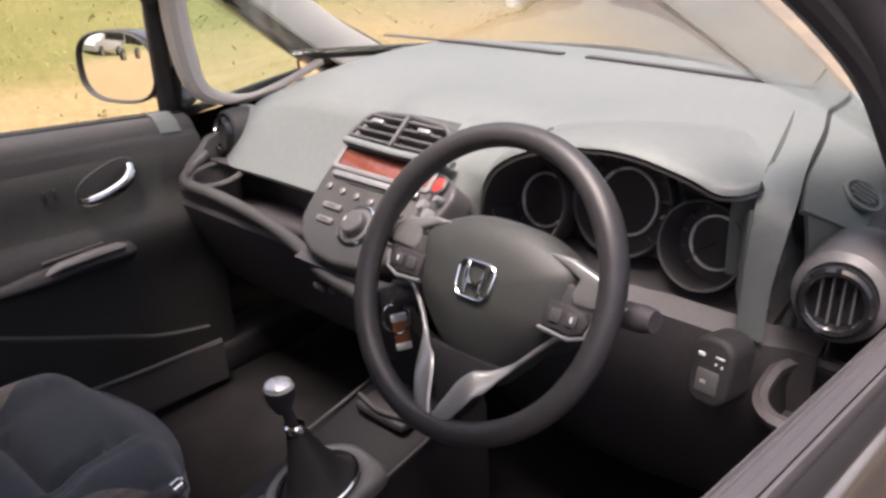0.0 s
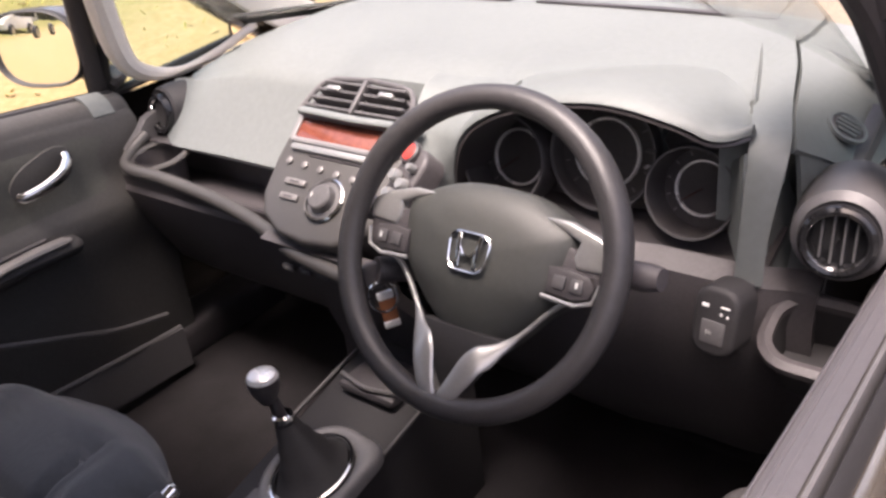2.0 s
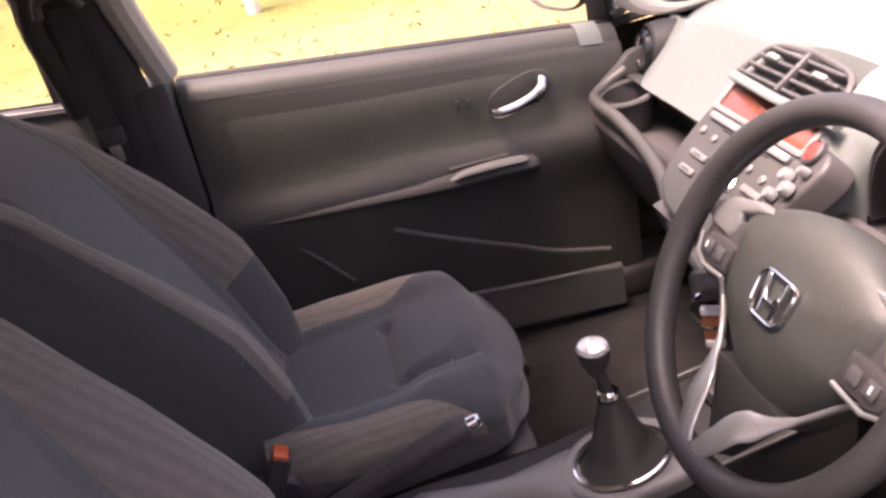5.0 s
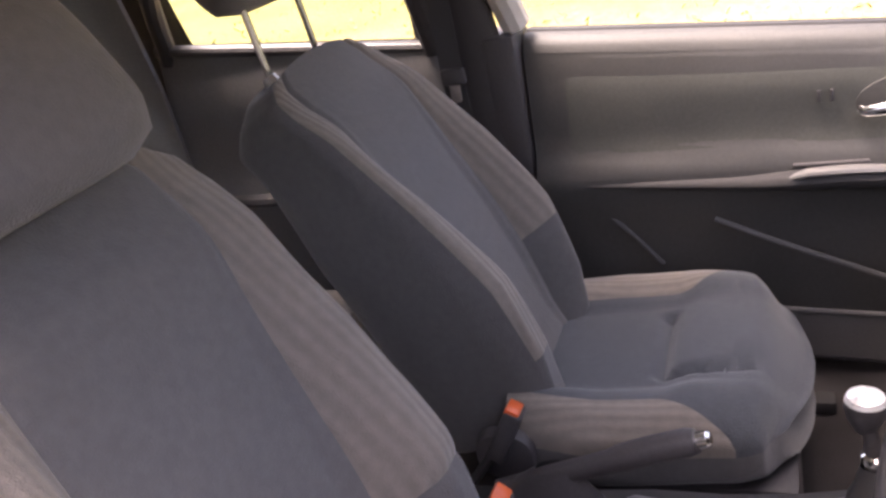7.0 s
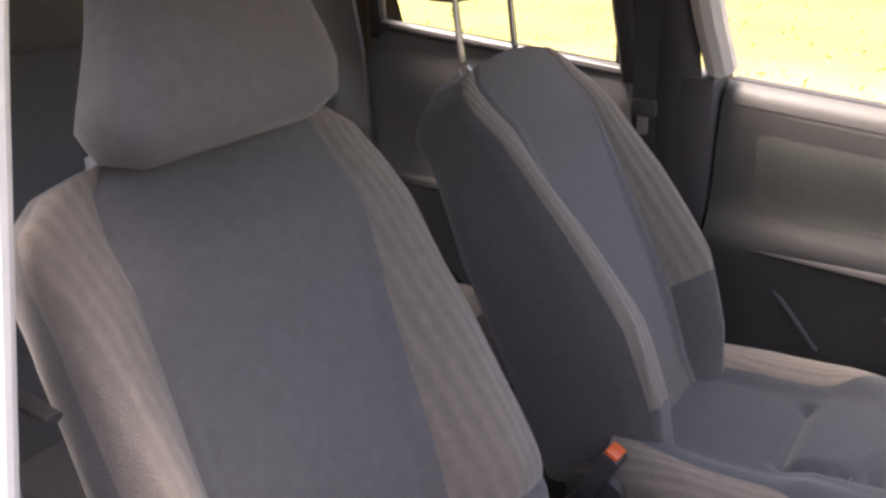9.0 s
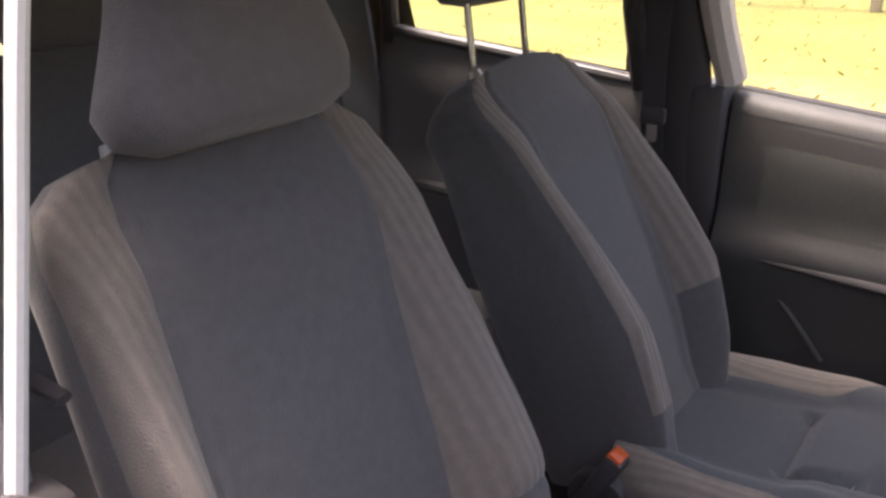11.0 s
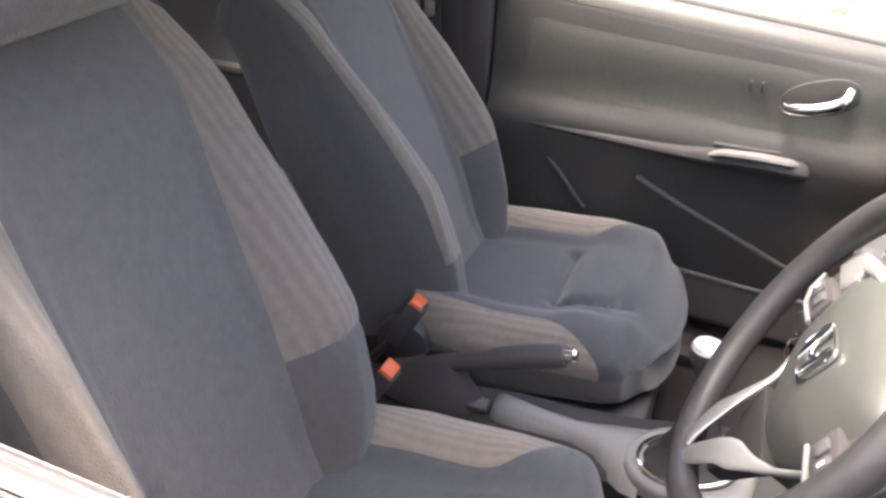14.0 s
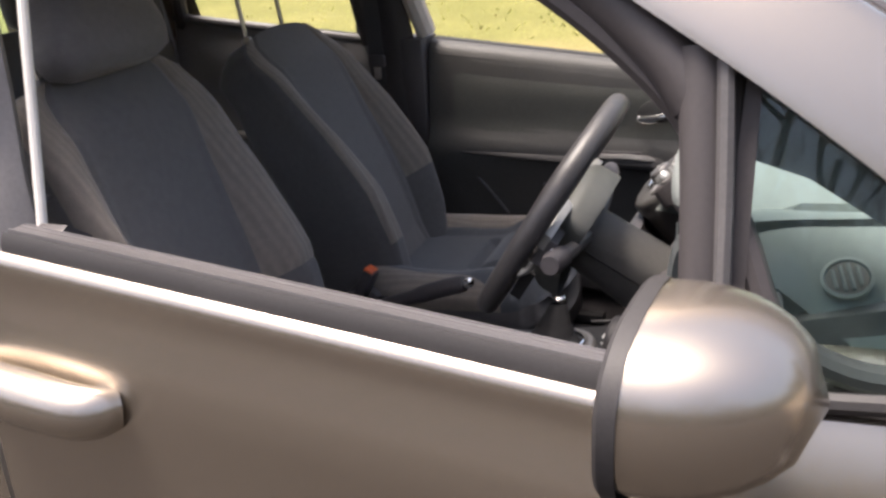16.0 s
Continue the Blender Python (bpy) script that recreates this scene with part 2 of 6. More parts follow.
def plate(outline, depth, m, bev=0.003, seg=2):
    """A slab with an outline in m's x and y, its front face at z = 0 and its back at -depth."""
    bm = bmesh.new()
    f = bm.faces.new([bm.verts.new((x, y, 0)) for x, y in outline])
    r = bmesh.ops.extrude_face_region(bm, geom=[f])
    vs = [v for v in r["geom"] if isinstance(v, bmesh.types.BMVert)]
    bmesh.ops.translate(bm, verts=vs, vec=(0, 0, -depth))
    bmesh.ops.recalc_face_normals(bm, faces=bm.faces)
    if bev:
        es = [e for e in bm.edges if all(abs(v.co.z) < 1e-6 for v in e.verts)]
        bmesh.ops.bevel(bm, geom=es, offset=bev, segments=seg, affect="EDGES", profile=0.5)
    return moved(bm, m)


def rounded(w, h, r, n=5, sx=0.0):
    """A rounded rectangle's outline; sx leans its sides."""
    out = []
    for cx, cy, a0 in ((w / 2 - r, h / 2 - r, 0), (-w / 2 + r, h / 2 - r, 90), (-w / 2 + r, -h / 2 + r, 180), (w / 2 - r, -h / 2 + r, 270)):
        for k in range(n + 1):
            a = radians(a0 + 90 * k / n)
            x, y = cx + r * math.cos(a), cy + r * math.sin(a)
            out.append((x * (1 + sx * y / h), y))
    return out


def frame_ring(outer, inner, depth, m, bev=0.0015):
    """A flat ring between two outlines with the same count of points."""
    rows = [[(x, y, -depth) for x, y in outer], [(x, y, -bev) for x, y in outer], [(x * 0.5 + u * 0.5, y * 0.5 + v * 0.5, 0) for (x, y), (u, v) in zip(outer, inner)],
            [(x, y, -bev) for x, y in inner], [(x, y, -depth) for x, y in inner]]
    return moved(loft(rows, True), m)


def axes(at, xdir, ydir):
    """A pose with its x and y axes along these directions (y is made square to x)."""
    x = Vector(xdir).normalized()
    z = x.cross(Vector(ydir)).normalized()
    y = z.cross(x)
    m = Matrix((x, y, z)).transposed().to_4x4()
    m.translation = at
    return m


def lerp(a, b, t):
    return a + (b - a) * t


def interp(x, xs, ys):
    return float(np.interp(x, xs, ys))


def sstep(a, b, x):
    t = max(0.0, min(1.0, (x - a) / (b - a)))
    return t * t * (3 - 2 * t)


# ---- the car's main lines (x to the driver's side, y to the bonnet, z up from the ground) ----
FLOOR = 0.30


def belt(y, side):
    """Height of the window sill."""
    return 0.975 - 0.105 * y


def side_x(z, y):
    """Half width of the painted skin."""
    x = interp(z, [0.2, 0.35, 0.6, 0.8, 0.9, 1.0, 1.1, 1.42], [0.82, 0.845, 0.862, 0.858, 0.85, 0.825, 0.78, 0.645])
    return x - 0.10 * max(0, y - 0.3) ** 2 - 0.05 * max(0, -y - 1.2) ** 2


def glass_x(z):
    return interp(z, [0.9, 0.95, 1.1, 1.25, 1.42], [0.815, 0.802, 0.762, 0.714, 0.652])

# ---- ground and surroundings ----
def ground_material():
    """Sunlit rough grass beside the car, leaf-strewn verge and pale grit in front and behind."""
    m = bpy.data.materials.new("grass_and_grit")
    m.use_nodes = True
    N, L = m.node_tree.nodes, m.node_tree.links
    b = N["Principled BSDF"]
    b.inputs["Roughness"].default_value = 0.95
    geo, sep = N.new("ShaderNodeTexCoord"), N.new("ShaderNodeSeparateXYZ")
    L.new(geo.outputs["Object"], sep.inputs[0])

    def noise_of(scale, detail=5):
        n = N.new("ShaderNodeTexNoise")
        n.inputs["Scale"].default_value, n.inputs["Detail"].default_value = scale, detail
        L.new(geo.outputs["Object"], n.inputs["Vector"])
        return n.outputs[0]

    def mixed(fac, a, c):
        x = N.new("ShaderNodeMix")
        x.data_type = "RGBA"
        L.new(fac, x.inputs[0])
        for k, v in ((6, a), (7, c)):
            if isinstance(v, tuple):
                x.inputs[k].default_value = (*v, 1)
            else:
                L.new(v, x.inputs[k])
        return x.outputs[2]

    def ranged(v, lo, hi):
        r = N.new("ShaderNodeMapRange")
        r.inputs["From Min"].default_value, r.inputs["From Max"].default_value = lo, hi
        L.new(v, r.inputs["Value"])
        return r.outputs[0]

    def maths(op, a, c):
        x = N.new("ShaderNodeMath")
        x.operation = op
        for k, v in ((0, a), (1, c)):
            if isinstance(v, float):
                x.inputs[k].default_value = v
            else:
                L.new(v, x.inputs[k])
        return x.outputs[0]

    grass = mixed(ranged(noise_of(1.2), 0.35, 0.65), (0.135, 0.13, 0.028), (0.195, 0.175, 0.05))
    grass = mixed(ranged(noise_of(35, 8), 0.42, 0.62), grass, (0.10, 0.10, 0.02))
    leaf = mixed(ranged(noise_of(22, 6), 0.4, 0.6), (0.235, 0.165, 0.066), (0.275, 0.21, 0.098))
    grit = mixed(ranged(noise_of(60, 6), 0.35, 0.65), (0.17, 0.135, 0.093), (0.23, 0.188, 0.137))
    grit = mixed(ranged(noise_of(0.9, 4), 0.45, 0.62), grit, (0.145, 0.125, 0.10))
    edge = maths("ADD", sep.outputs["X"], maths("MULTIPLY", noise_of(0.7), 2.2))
    verge = mixed(ranged(maths("ADD", edge, maths("MULTIPLY", noise_of(6), 1.2)), -4.5, -3.3), grass, leaf)
    front = maths("SUBTRACT", maths("ADD", sep.outputs["Y"], maths("MULTIPLY", sep.outputs["X"], 0.8)), maths("MULTIPLY", noise_of(0.5), 2.0))
    col = mixed(ranged(front, 1.6, 2.8), verge, grit)
    # unseen driver's side: car's shade painted in near-black, so the door mirrors dark
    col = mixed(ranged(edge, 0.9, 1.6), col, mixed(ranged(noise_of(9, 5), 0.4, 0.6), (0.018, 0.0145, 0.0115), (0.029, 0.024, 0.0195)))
    L.new(col, b.inputs["Base Color"])
    bp = N.new("ShaderNodeBump")
    bp.inputs["Strength"].default_value, bp.inputs["Distance"].default_value = 0.8, 0.03
    L.new(noise_of(40, 6), bp.inputs["Height"])
    L.new(bp.outputs[0], b.inputs["Normal"])
    return m


def build_ground():
    xs = [-400, -120, -50] + [-30 + 1.0 * i for i in range(61)] + [50, 120, 400]
    rows = []
    for y in xs:
        rows.append([(x, y, (0.06 * noise.noise((x * 0.25, y * 0.25, 3)) + 0.05 * max(0, min(8, -x - 3))) if (abs(x) > 3 or abs(y) > 4) and abs(x) < 45 and abs(y) < 45 else 0.0 if abs(x) < 45 else 0.3) for x in xs])
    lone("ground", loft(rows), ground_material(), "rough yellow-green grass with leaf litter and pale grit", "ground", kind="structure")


build_ground()


def build_grass():
    """Blades and dry leaves on the verge beside the passenger doors."""
    rng = random.Random(5)
    for name, count, colr, label in (("grass_tufts", 1800, M_GRASSBLADE, "uneven tufts of sunlit yellow-green grass on the verge"), ("fallen_leaves", 130, M_LEAF, "dry brown and tan leaves scattered on the verge")):
        vs, fs = [], []
        for i in range(count):
            if name == "grass_tufts":
                x, y = -4.2 - 8.0 * rng.random() ** 1.2, rng.uniform(-6, 7)
            else:
                x, y = -3.6 - 4.0 * rng.random() ** 1.4, rng.uniform(-4, 6)
            z = 0.06 * noise.noise((x * 0.25, y * 0.25, 3)) + 0.05 * max(0, min(8, -x - 3)) if x < -3 else 0.0
            a = rng.uniform(0, 6.28)
            k = len(vs)
            if name == "grass_tufts":
                h, w = rng.uniform(0.02, 0.05), rng.uniform(0.008, 0.018)
                dx, dy = rng.uniform(-0.06, 0.06), rng.uniform(-0.06, 0.06)
                vs += [(x - w * math.cos(a), y - w * math.sin(a), z - 0.01), (x + w * math.cos(a), y + w * math.sin(a), z - 0.01), (x + dx * 0.5, y + dy * 0.5, z + h * 0.7), (x + dx, y + dy, z + h)]
                fs += [(k, k + 1, k + 2), (k + 2, k + 1, k + 3)]
            else:
                s = rng.uniform(0.02, 0.05)
                c, d = math.cos(a), math.sin(a)
                t = rng.uniform(0.0, 0.03)
                vs += [(x - s * c, y - s * d, z + 0.012), (x + 0.5 * s * d, y - 0.5 * s * c, z + 0.012 + t), (x + s * c, y + s * d, z + 0.016), (x - 0.5 * s * d, y + 0.5 * s * c, z + 0.012 + t * 0.5)]
                fs += [(k, k + 1, k + 2, k + 3)]
        me = bpy.data.meshes.new(name)
        me.from_pydata(vs, [], fs)
        me.materials.append(colr)
        tagged(new(name, me), label, "grass" if "grass" in name else "leaves", kind="stuff")


M_GRASSBLADE = mat("grass_blades", (0.30, 0.285, 0.085), 0.8, 0, 0.25, 2)
M_LEAF = mat("dry_leaves", (0.34, 0.25, 0.11), 0.85, 0, 0.3, 6)
build_grass()


def build_fence():
    """Post and board fence beyond the grass."""
    f = thing("wooden_fence", (-9.5, -1, 0.3), "weathered wooden post and board fence beyond the grass", "fence")
    for i in range(8):
        y = -9 + 2.4 * i
        part("post", box((0.11, 0.11, 1.4), (-9.5, y, 0.95), 0.01), M_WOOD, f)
        for z in (0.75, 1.05, 1.35):
            part("rail", box((0.035, 2.39, 0.13), (-9.42, y + 1.2, z + 0.02 * math.sin(i * 2.1 + z)), 0.006), M_WOOD, f)


build_fence()


def build_post(x, y, h, r, lean):
    p = thing("marker_post", (x, y, 0), "slim white painted wooden post standing in the grass", "post", "marker posts")
    part("shaft", tube([(x, y, -0.05), (x + lean * 0.5, y, h * 0.5), (x + lean, y, h)], r, 10), M_POST, p)
    part("cap", lathe([(0.001, 0.02), (r * 0.7, 0.018), (r * 1.15, 0), (r * 1.15, -0.03), (r, -0.03)], Matrix.Translation((x + lean, y, h)), 12), M_WOOD, p)


build_post(-4.6, 6.2, 1.5, 0.07, -0.08)
build_post(-6.4, -0.75, 1.5, 0.06, 0.03)


def build_tree(x, y, h, seed):
    """A bare winter tree: tapered trunk, limbs that fork, and a crown of thin twigs."""
    rng = random.Random(seed)
    t = thing("bare_tree", (x, y, 0), "bare winter tree with grey-brown forking branches", "tree", "bare trees")
    limbs, twigs = [], []

    def grow(p, d, length, r, depth):
        pts, q = [p], p
        for k in range(4):
            d = (d + Vector((rng.uniform(-1, 1), rng.uniform(-1, 1), rng.uniform(-0.5, 0.8))) * 0.16).normalized()
            q = q + d * length / 4
            pts.append(q)
        (limbs if depth < 2 else twigs).append(tube(pts, [r * (1 - 0.12 * k) for k in range(5)], 7 if depth < 2 else 4))
        if depth < 4:
            for k in range(3 if depth else 5):
                a = rng.uniform(0, 6.28)
                side = Vector((math.cos(a), math.sin(a), rng.uniform(0.1, 0.9)))
                grow(pts[rng.choice((2, 3, 4))], (d * 0.6 + side).normalized(), length * rng.uniform(0.55, 0.75), r * 0.52, depth + 1)

    grow(Vector((x, y, -0.1)), Vector((0, 0, 1)), h * 0.45, 0.16, 0)
    part("trunk", join(*limbs), M_BARK, t)
    part("crown", join(*twigs), M_TWIG, t)


for tx, ty, th, ts in ((7.5, 3.5, 7.5, 2), (9.5, 7.5, 8.5, 3), (6.5, 8.5, 7.0, 4), (10.5, 0.5, 8.0, 9)):
    build_tree(tx, ty, th, ts)


def build_house():
    h = thing("house", (-14, -26, 0), "pale rendered house with a grey roof far behind the car", "house")
    part("wall", box((9, 6, 4.6), (-14, -26, 2.3), 0.02), M_STONE, h)
    part("roof", moved(plate([(-3.6, 0), (3.6, 0), (0, 2.6)], 9.6, axes((-9.2, -26, 4.55), (0, 1, 0), (0, 0, 1)), 0), Matrix()), M_ROOF, h)
    for i, x in enumerate((-16.6, -14.0, -11.4)):
        for z in (1.4, 3.4):
            w = part("window", box((1.2, 0.12, 1.2), (x, -22.98, z), 0.01), M_POST, h)
            part("pane", box((1.0, 0.06, 1.0), (x, -22.93, z), 0.005), M_GLOSS, w)


M_ROOF = mat("grey_roof_slates", (0.16, 0.16, 0.17), 0.8, 0, 0.2, 6, 0.4, 30)
build_house()


def build_woods():
    """Bare woodland far off all round."""
    rng = random.Random(11)
    bm = bmesh.new()
    n = 260
    for k in range(n):
        a = 2 * math.pi * k / n + rng.uniform(-0.01, 0.01)
        r = rng.uniform(34, 44)
        h, w = rng.uniform(5, 11), rng.uniform(0.6, 1.6)
        cx, cy = r * math.cos(a), r * math.sin(a)
        rows = []
        for z, f in ((0.1, 0.9), (h * 0.3, 1.2), (h * 0.6, 1.0), (h * 0.85, 0.6), (h, 0.08)):
            rows.append([(cx + w * f * rng.uniform(0.7, 1.2) * math.cos(q), cy + w * f * rng.uniform(0.7, 1.2) * math.sin(q), z + rng.uniform(-0.3, 0.3) * (z > 0.2)) for q in (2 * math.pi * i / 7 for i in range(7))])
        vs = [[bm.verts.new(p) for p in row] for row in rows]
        for u, v in zip(vs, vs[1:]):
            for i in range(7):
                bm.faces.new((u[i], u[(i + 1) % 7], v[(i + 1) % 7], v[i]))
    lone("woodland", bm, M_WOODS, "brown and dull green bare woodland far off", "woodland", kind="stuff")


build_woods()


def build_hedge():
    """Bare brown scrub along the far side of the road by the driver's side: many thin forking stems."""
    rng = random.Random(21)
    vs, fs = [], []

    def stem(p, d, length, r, depth):
        k, rows = len(vs), 4
        for q in range(rows):
            c = r * (1 - 0.28 * q)
            vs.extend([p + Vector((c, 0, 0)), p + Vector((-0.5 * c, 0.87 * c, 0)), p + Vector((-0.5 * c, -0.87 * c, 0))])
            if q < rows - 1:
                d = (d + Vector((rng.uniform(-1, 1), rng.uniform(-1, 1), rng.uniform(-0.3, 0.5))) * 0.2).normalized()
                p = p + d * length / (rows - 1)
                fs.extend([(k + 3 * q + a, k + 3 * q + (a + 1) % 3, k + 3 * q + 3 + (a + 1) % 3, k + 3 * q + 3 + a) for a in range(3)])
                if depth < 3:
                    for _ in range(2):
                        a = rng.uniform(0, 6.28)
                        stem(p, (d * 0.7 + Vector((math.cos(a), math.sin(a), rng.uniform(0, 0.8)))).normalized(), length * rng.uniform(0.45, 0.65), r * 0.5, depth + 1)

    for i in range(46):
        x, y = 9.0 + rng.uniform(-0.8, 2.0), -9.0 + 0.62 * i + rng.uniform(-0.3, 0.3)
        stem(Vector((x, y, -0.1)), Vector((rng.uniform(-0.2, 0.2), rng.uniform(-0.2, 0.2), 1)).normalized(), rng.uniform(1.9, 2.9), 0.05, 0)
    me = bpy.data.meshes.new("scrub")
    me.from_pydata([tuple(v) for v in vs], [], fs)
    me.materials.append(M_TWIG)
    tagged(new("scrub", me), "bare brown roadside scrub of thin forking stems", "scrub", kind="stuff")


build_hedge()


def build_parked_car(x, y, yaw):
    """A white hatchback parked some way behind."""
    c = thing("parked_car", (x, y, 0), "white hatchback parked behind on the grass edge", "car")
    T = Matrix.Translation((x, y, 0)) @ pose(0, 0, 0, 0, 0, yaw)
    side = [(-1.9, 0.35), (-1.95, 0.7), (-1.75, 0.98), (-1.2, 1.4), (-0.6, 1.5), (0.3, 1.42), (0.95, 1.0), (1.75, 0.85), (1.95, 0.6), (1.9, 0.35)]
    part("body", plate(side, 1.6, T @ axes((-0.8, 0, 0), (0, 1, 0), (0, 0, 1)) @ pose(0, 0, 0, 0, 0, 0), 0.08, 3), M_POST, c)
    part("windscreen", box((1.35, 0.02, 0.5), (0, 0.66, 1.2), 0.01, 2, T @ Matrix.Translation((0, 0.0, 0)) ), M_GLOSS, c)
    for wx in (-0.76, 0.76):
        for wy in (-1.2, 1.25):
            w = part("wheel", lathe([(0.001, -0.09), (0.3, -0.09), (0.31, 0), (0.3, 0.09), (0.001, 0.09)], T @ Matrix.Translation((wx, wy, 0.31)) @ pose(0, 0, 0, 0, 90, 0), 24), M_RUBBER, c)
            part("rim", lathe([(0.001, -0.1), (0.19, -0.095), (0.2, 0), (0.19, 0.095), (0.001, 0.1)], T @ Matrix.Translation((wx, wy, 0.31)) @ pose(0, 0, 0, 0, 90, 0), 20), M_SATIN, w)


build_parked_car(-5.2, -13.0, 8)


# ---- the car's body ----
body = thing("car", (0, -0.4, 0), "champagne silver hatchback with dark interior and clear glass", "car")


def pillar_path(s):
    return [Vector((s * x, y, z)) for x, y, z in ((0.585, -0.25, 1.51), (0.625, 0.0, 1.455), (0.668, 0.245, 1.322), (0.692, 0.43, 1.203), (0.712, 0.62, 1.06), (0.725, 0.80, 0.945))]


def strip_along(path, w0, w1, t, out, s, lean=0.0):
    """A bar with a rounded oblong section that follows a pillar; w along the slope's normal in the y-z plane, t across."""
    P = smooth_path(path, 6)
    rows = []
    for i, p in enumerate(P):
        d = (P[min(i + 1, len(P) - 1)] - P[max(i - 1, 0)]).normalized()
        nrm = Vector((0, -d.z, d.y)).normalized()
        if nrm.z < 0:
            nrm = -nrm
        w = lerp(w0, w1, i / (len(P) - 1))
        row = []
        for k in range(12):
            a = 2 * math.pi * k / 12
            ca, sa = math.cos(a), math.sin(a)
            row.append(p + nrm * (w / 2) * math.copysign(abs(ca) ** 0.6, ca) + Vector((s * (out + (t / 2) * math.copysign(abs(sa) ** 0.6, sa) - lean * (w / 2) * math.copysign(abs(ca) ** 0.6, ca)), 0, 0)))
        rows.append(row)
    return loft(rows, True, True)


for s in (-1, 1):
    pp = pillar_path(s)
    part("a_pillar", strip_along([p + Vector((0, 0.0, 0.012)) for p in pp], 0.085, 0.13, 0.045, 0.02, s, 0.65), M_PAINT, body, "silver painted windscreen pillar")
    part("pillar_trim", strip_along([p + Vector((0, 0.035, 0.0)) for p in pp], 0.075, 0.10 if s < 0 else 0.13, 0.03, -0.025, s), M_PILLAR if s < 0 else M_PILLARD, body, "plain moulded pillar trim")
    # quarter light between the pillar and the door
    yq = [0.275, 0.38, 0.50, 0.61]
    top = [(y, interp(y, [0.24, 0.42, 0.62], [1.285, 1.178, 1.04])) for y in yq]
    q = part("quarter_window", shell([[(s * (glass_x(z) - 0.012), y, z) for y, z in top], [(s * glass_x(0.955) - s * 0.012, y, 0.945) for y in yq]], 0.004), M_QUARTER, body, "tinted triangular quarter window")
    q.visible_shadow = False
    part("quarter_frame", tube([(s * (glass_x(z) - 0.008), y, z) for y, z in [(0.275, 0.94)] + top + [(0.63, 0.965), (0.275, 0.935)]], 0.011, 8), M_RUBBER, body)
    # foot trim of the quarter window: passenger's coloured pale as lit, driver's dark as shaded
    if s < 0:
        foot = smooth_path([(s * 0.675, 0.245, 1.25), (s * 0.705, 0.262, 1.12), (s * 0.725, 0.30, 1.0), (s * 0.725, 0.40, 0.955), (s * 0.72, 0.52, 0.965), (s * 0.71, 0.64, 1.0)], 5)
    else:
        foot = smooth_path([(0.652, 0.0, 1.375), (0.682, 0.135, 1.288), (0.708, 0.228, 1.205), (0.735, 0.288, 1.10), (0.762, 0.335, 1.0), (0.757, 0.42, 0.955), (0.752, 0.52, 0.965)], 5)
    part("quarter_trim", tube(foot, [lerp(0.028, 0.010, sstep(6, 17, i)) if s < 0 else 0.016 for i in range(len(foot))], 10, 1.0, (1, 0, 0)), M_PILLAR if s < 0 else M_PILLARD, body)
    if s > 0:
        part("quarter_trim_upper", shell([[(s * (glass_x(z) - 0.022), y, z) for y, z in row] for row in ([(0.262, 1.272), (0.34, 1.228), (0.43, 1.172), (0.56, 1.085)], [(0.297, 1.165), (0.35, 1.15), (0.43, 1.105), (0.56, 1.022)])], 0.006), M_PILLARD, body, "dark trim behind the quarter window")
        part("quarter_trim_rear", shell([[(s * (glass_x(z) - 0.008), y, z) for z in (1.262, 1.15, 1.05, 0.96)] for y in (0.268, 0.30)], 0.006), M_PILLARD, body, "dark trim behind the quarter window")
    # front wing, sill and rear side
    ys = [0.285, 0.35, 0.45, 0.6, 0.8, 1.0, 1.3, 1.6, 1.75]
    rows = []
    for y in ys:
        zt = interp(y, [0.285, 0.6, 1.0, 1.75], [0.925, 0.935, 0.9, 0.72])
        zs = [0.25 + (zt - 0.25) * k / 8 for k in range(9)]
        rows.append([(s * (side_x(z, y) - 0.04 * (k == 8) - 0.10 * max(0, y - 1.2)), y, z + 0.0) for k, z in enumerate(zs)] + [(s * (0.70 - 0.1 * max(0, y - 1.2)), y, zt + 0.03)])
    part("front_wing", loft(rows), M_PAINT, body, "silver painted front wing")
    ys = [-2.2, -2.1, -1.9, -1.7, -1.45]
    part("rear_wing", loft([[(s * (side_x(z, y) - 0.06 * (y < -2.15)), y, z) for z in (0.25, 0.4, 0.6, 0.8, 0.95, 1.05)] + [(s * (side_x(1.2, y) - 0.02), y, 1.3), (s * 0.6, y, 1.44)] for y in ys]), M_PAINT, body)
    part("side_sill", box((0.1, 1.9, 0.14), (s * 0.775, -0.6, 0.27), 0.03, 3), M_PAINT, body)
    # door pillar behind the front door
    bp = [(s * 0.655, -0.80, 1.44), (s * 0.69, -0.775, 1.2), (s * 0.72, -0.755, 1.03), (s * 0.715, -0.73, 0.75), (s * 0.71, -0.70, 0.36)]
    # driver's pillar gets the lighter grey, light put into its colour
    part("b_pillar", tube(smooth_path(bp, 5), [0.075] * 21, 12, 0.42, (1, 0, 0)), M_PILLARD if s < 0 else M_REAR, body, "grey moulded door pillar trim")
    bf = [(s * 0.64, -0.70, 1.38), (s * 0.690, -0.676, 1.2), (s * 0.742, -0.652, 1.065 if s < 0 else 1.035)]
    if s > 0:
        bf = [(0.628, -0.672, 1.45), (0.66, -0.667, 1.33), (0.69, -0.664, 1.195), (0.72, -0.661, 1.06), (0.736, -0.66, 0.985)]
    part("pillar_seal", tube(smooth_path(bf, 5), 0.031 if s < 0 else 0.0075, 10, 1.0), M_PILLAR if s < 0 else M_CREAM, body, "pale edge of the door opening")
    part("b_pillar_skin", box((0.03, 0.15, 0.46), (s * 0.725, -0.79, 1.2), 0.01, 2, pose(0, 0, 0)), M_RUBBER, body)

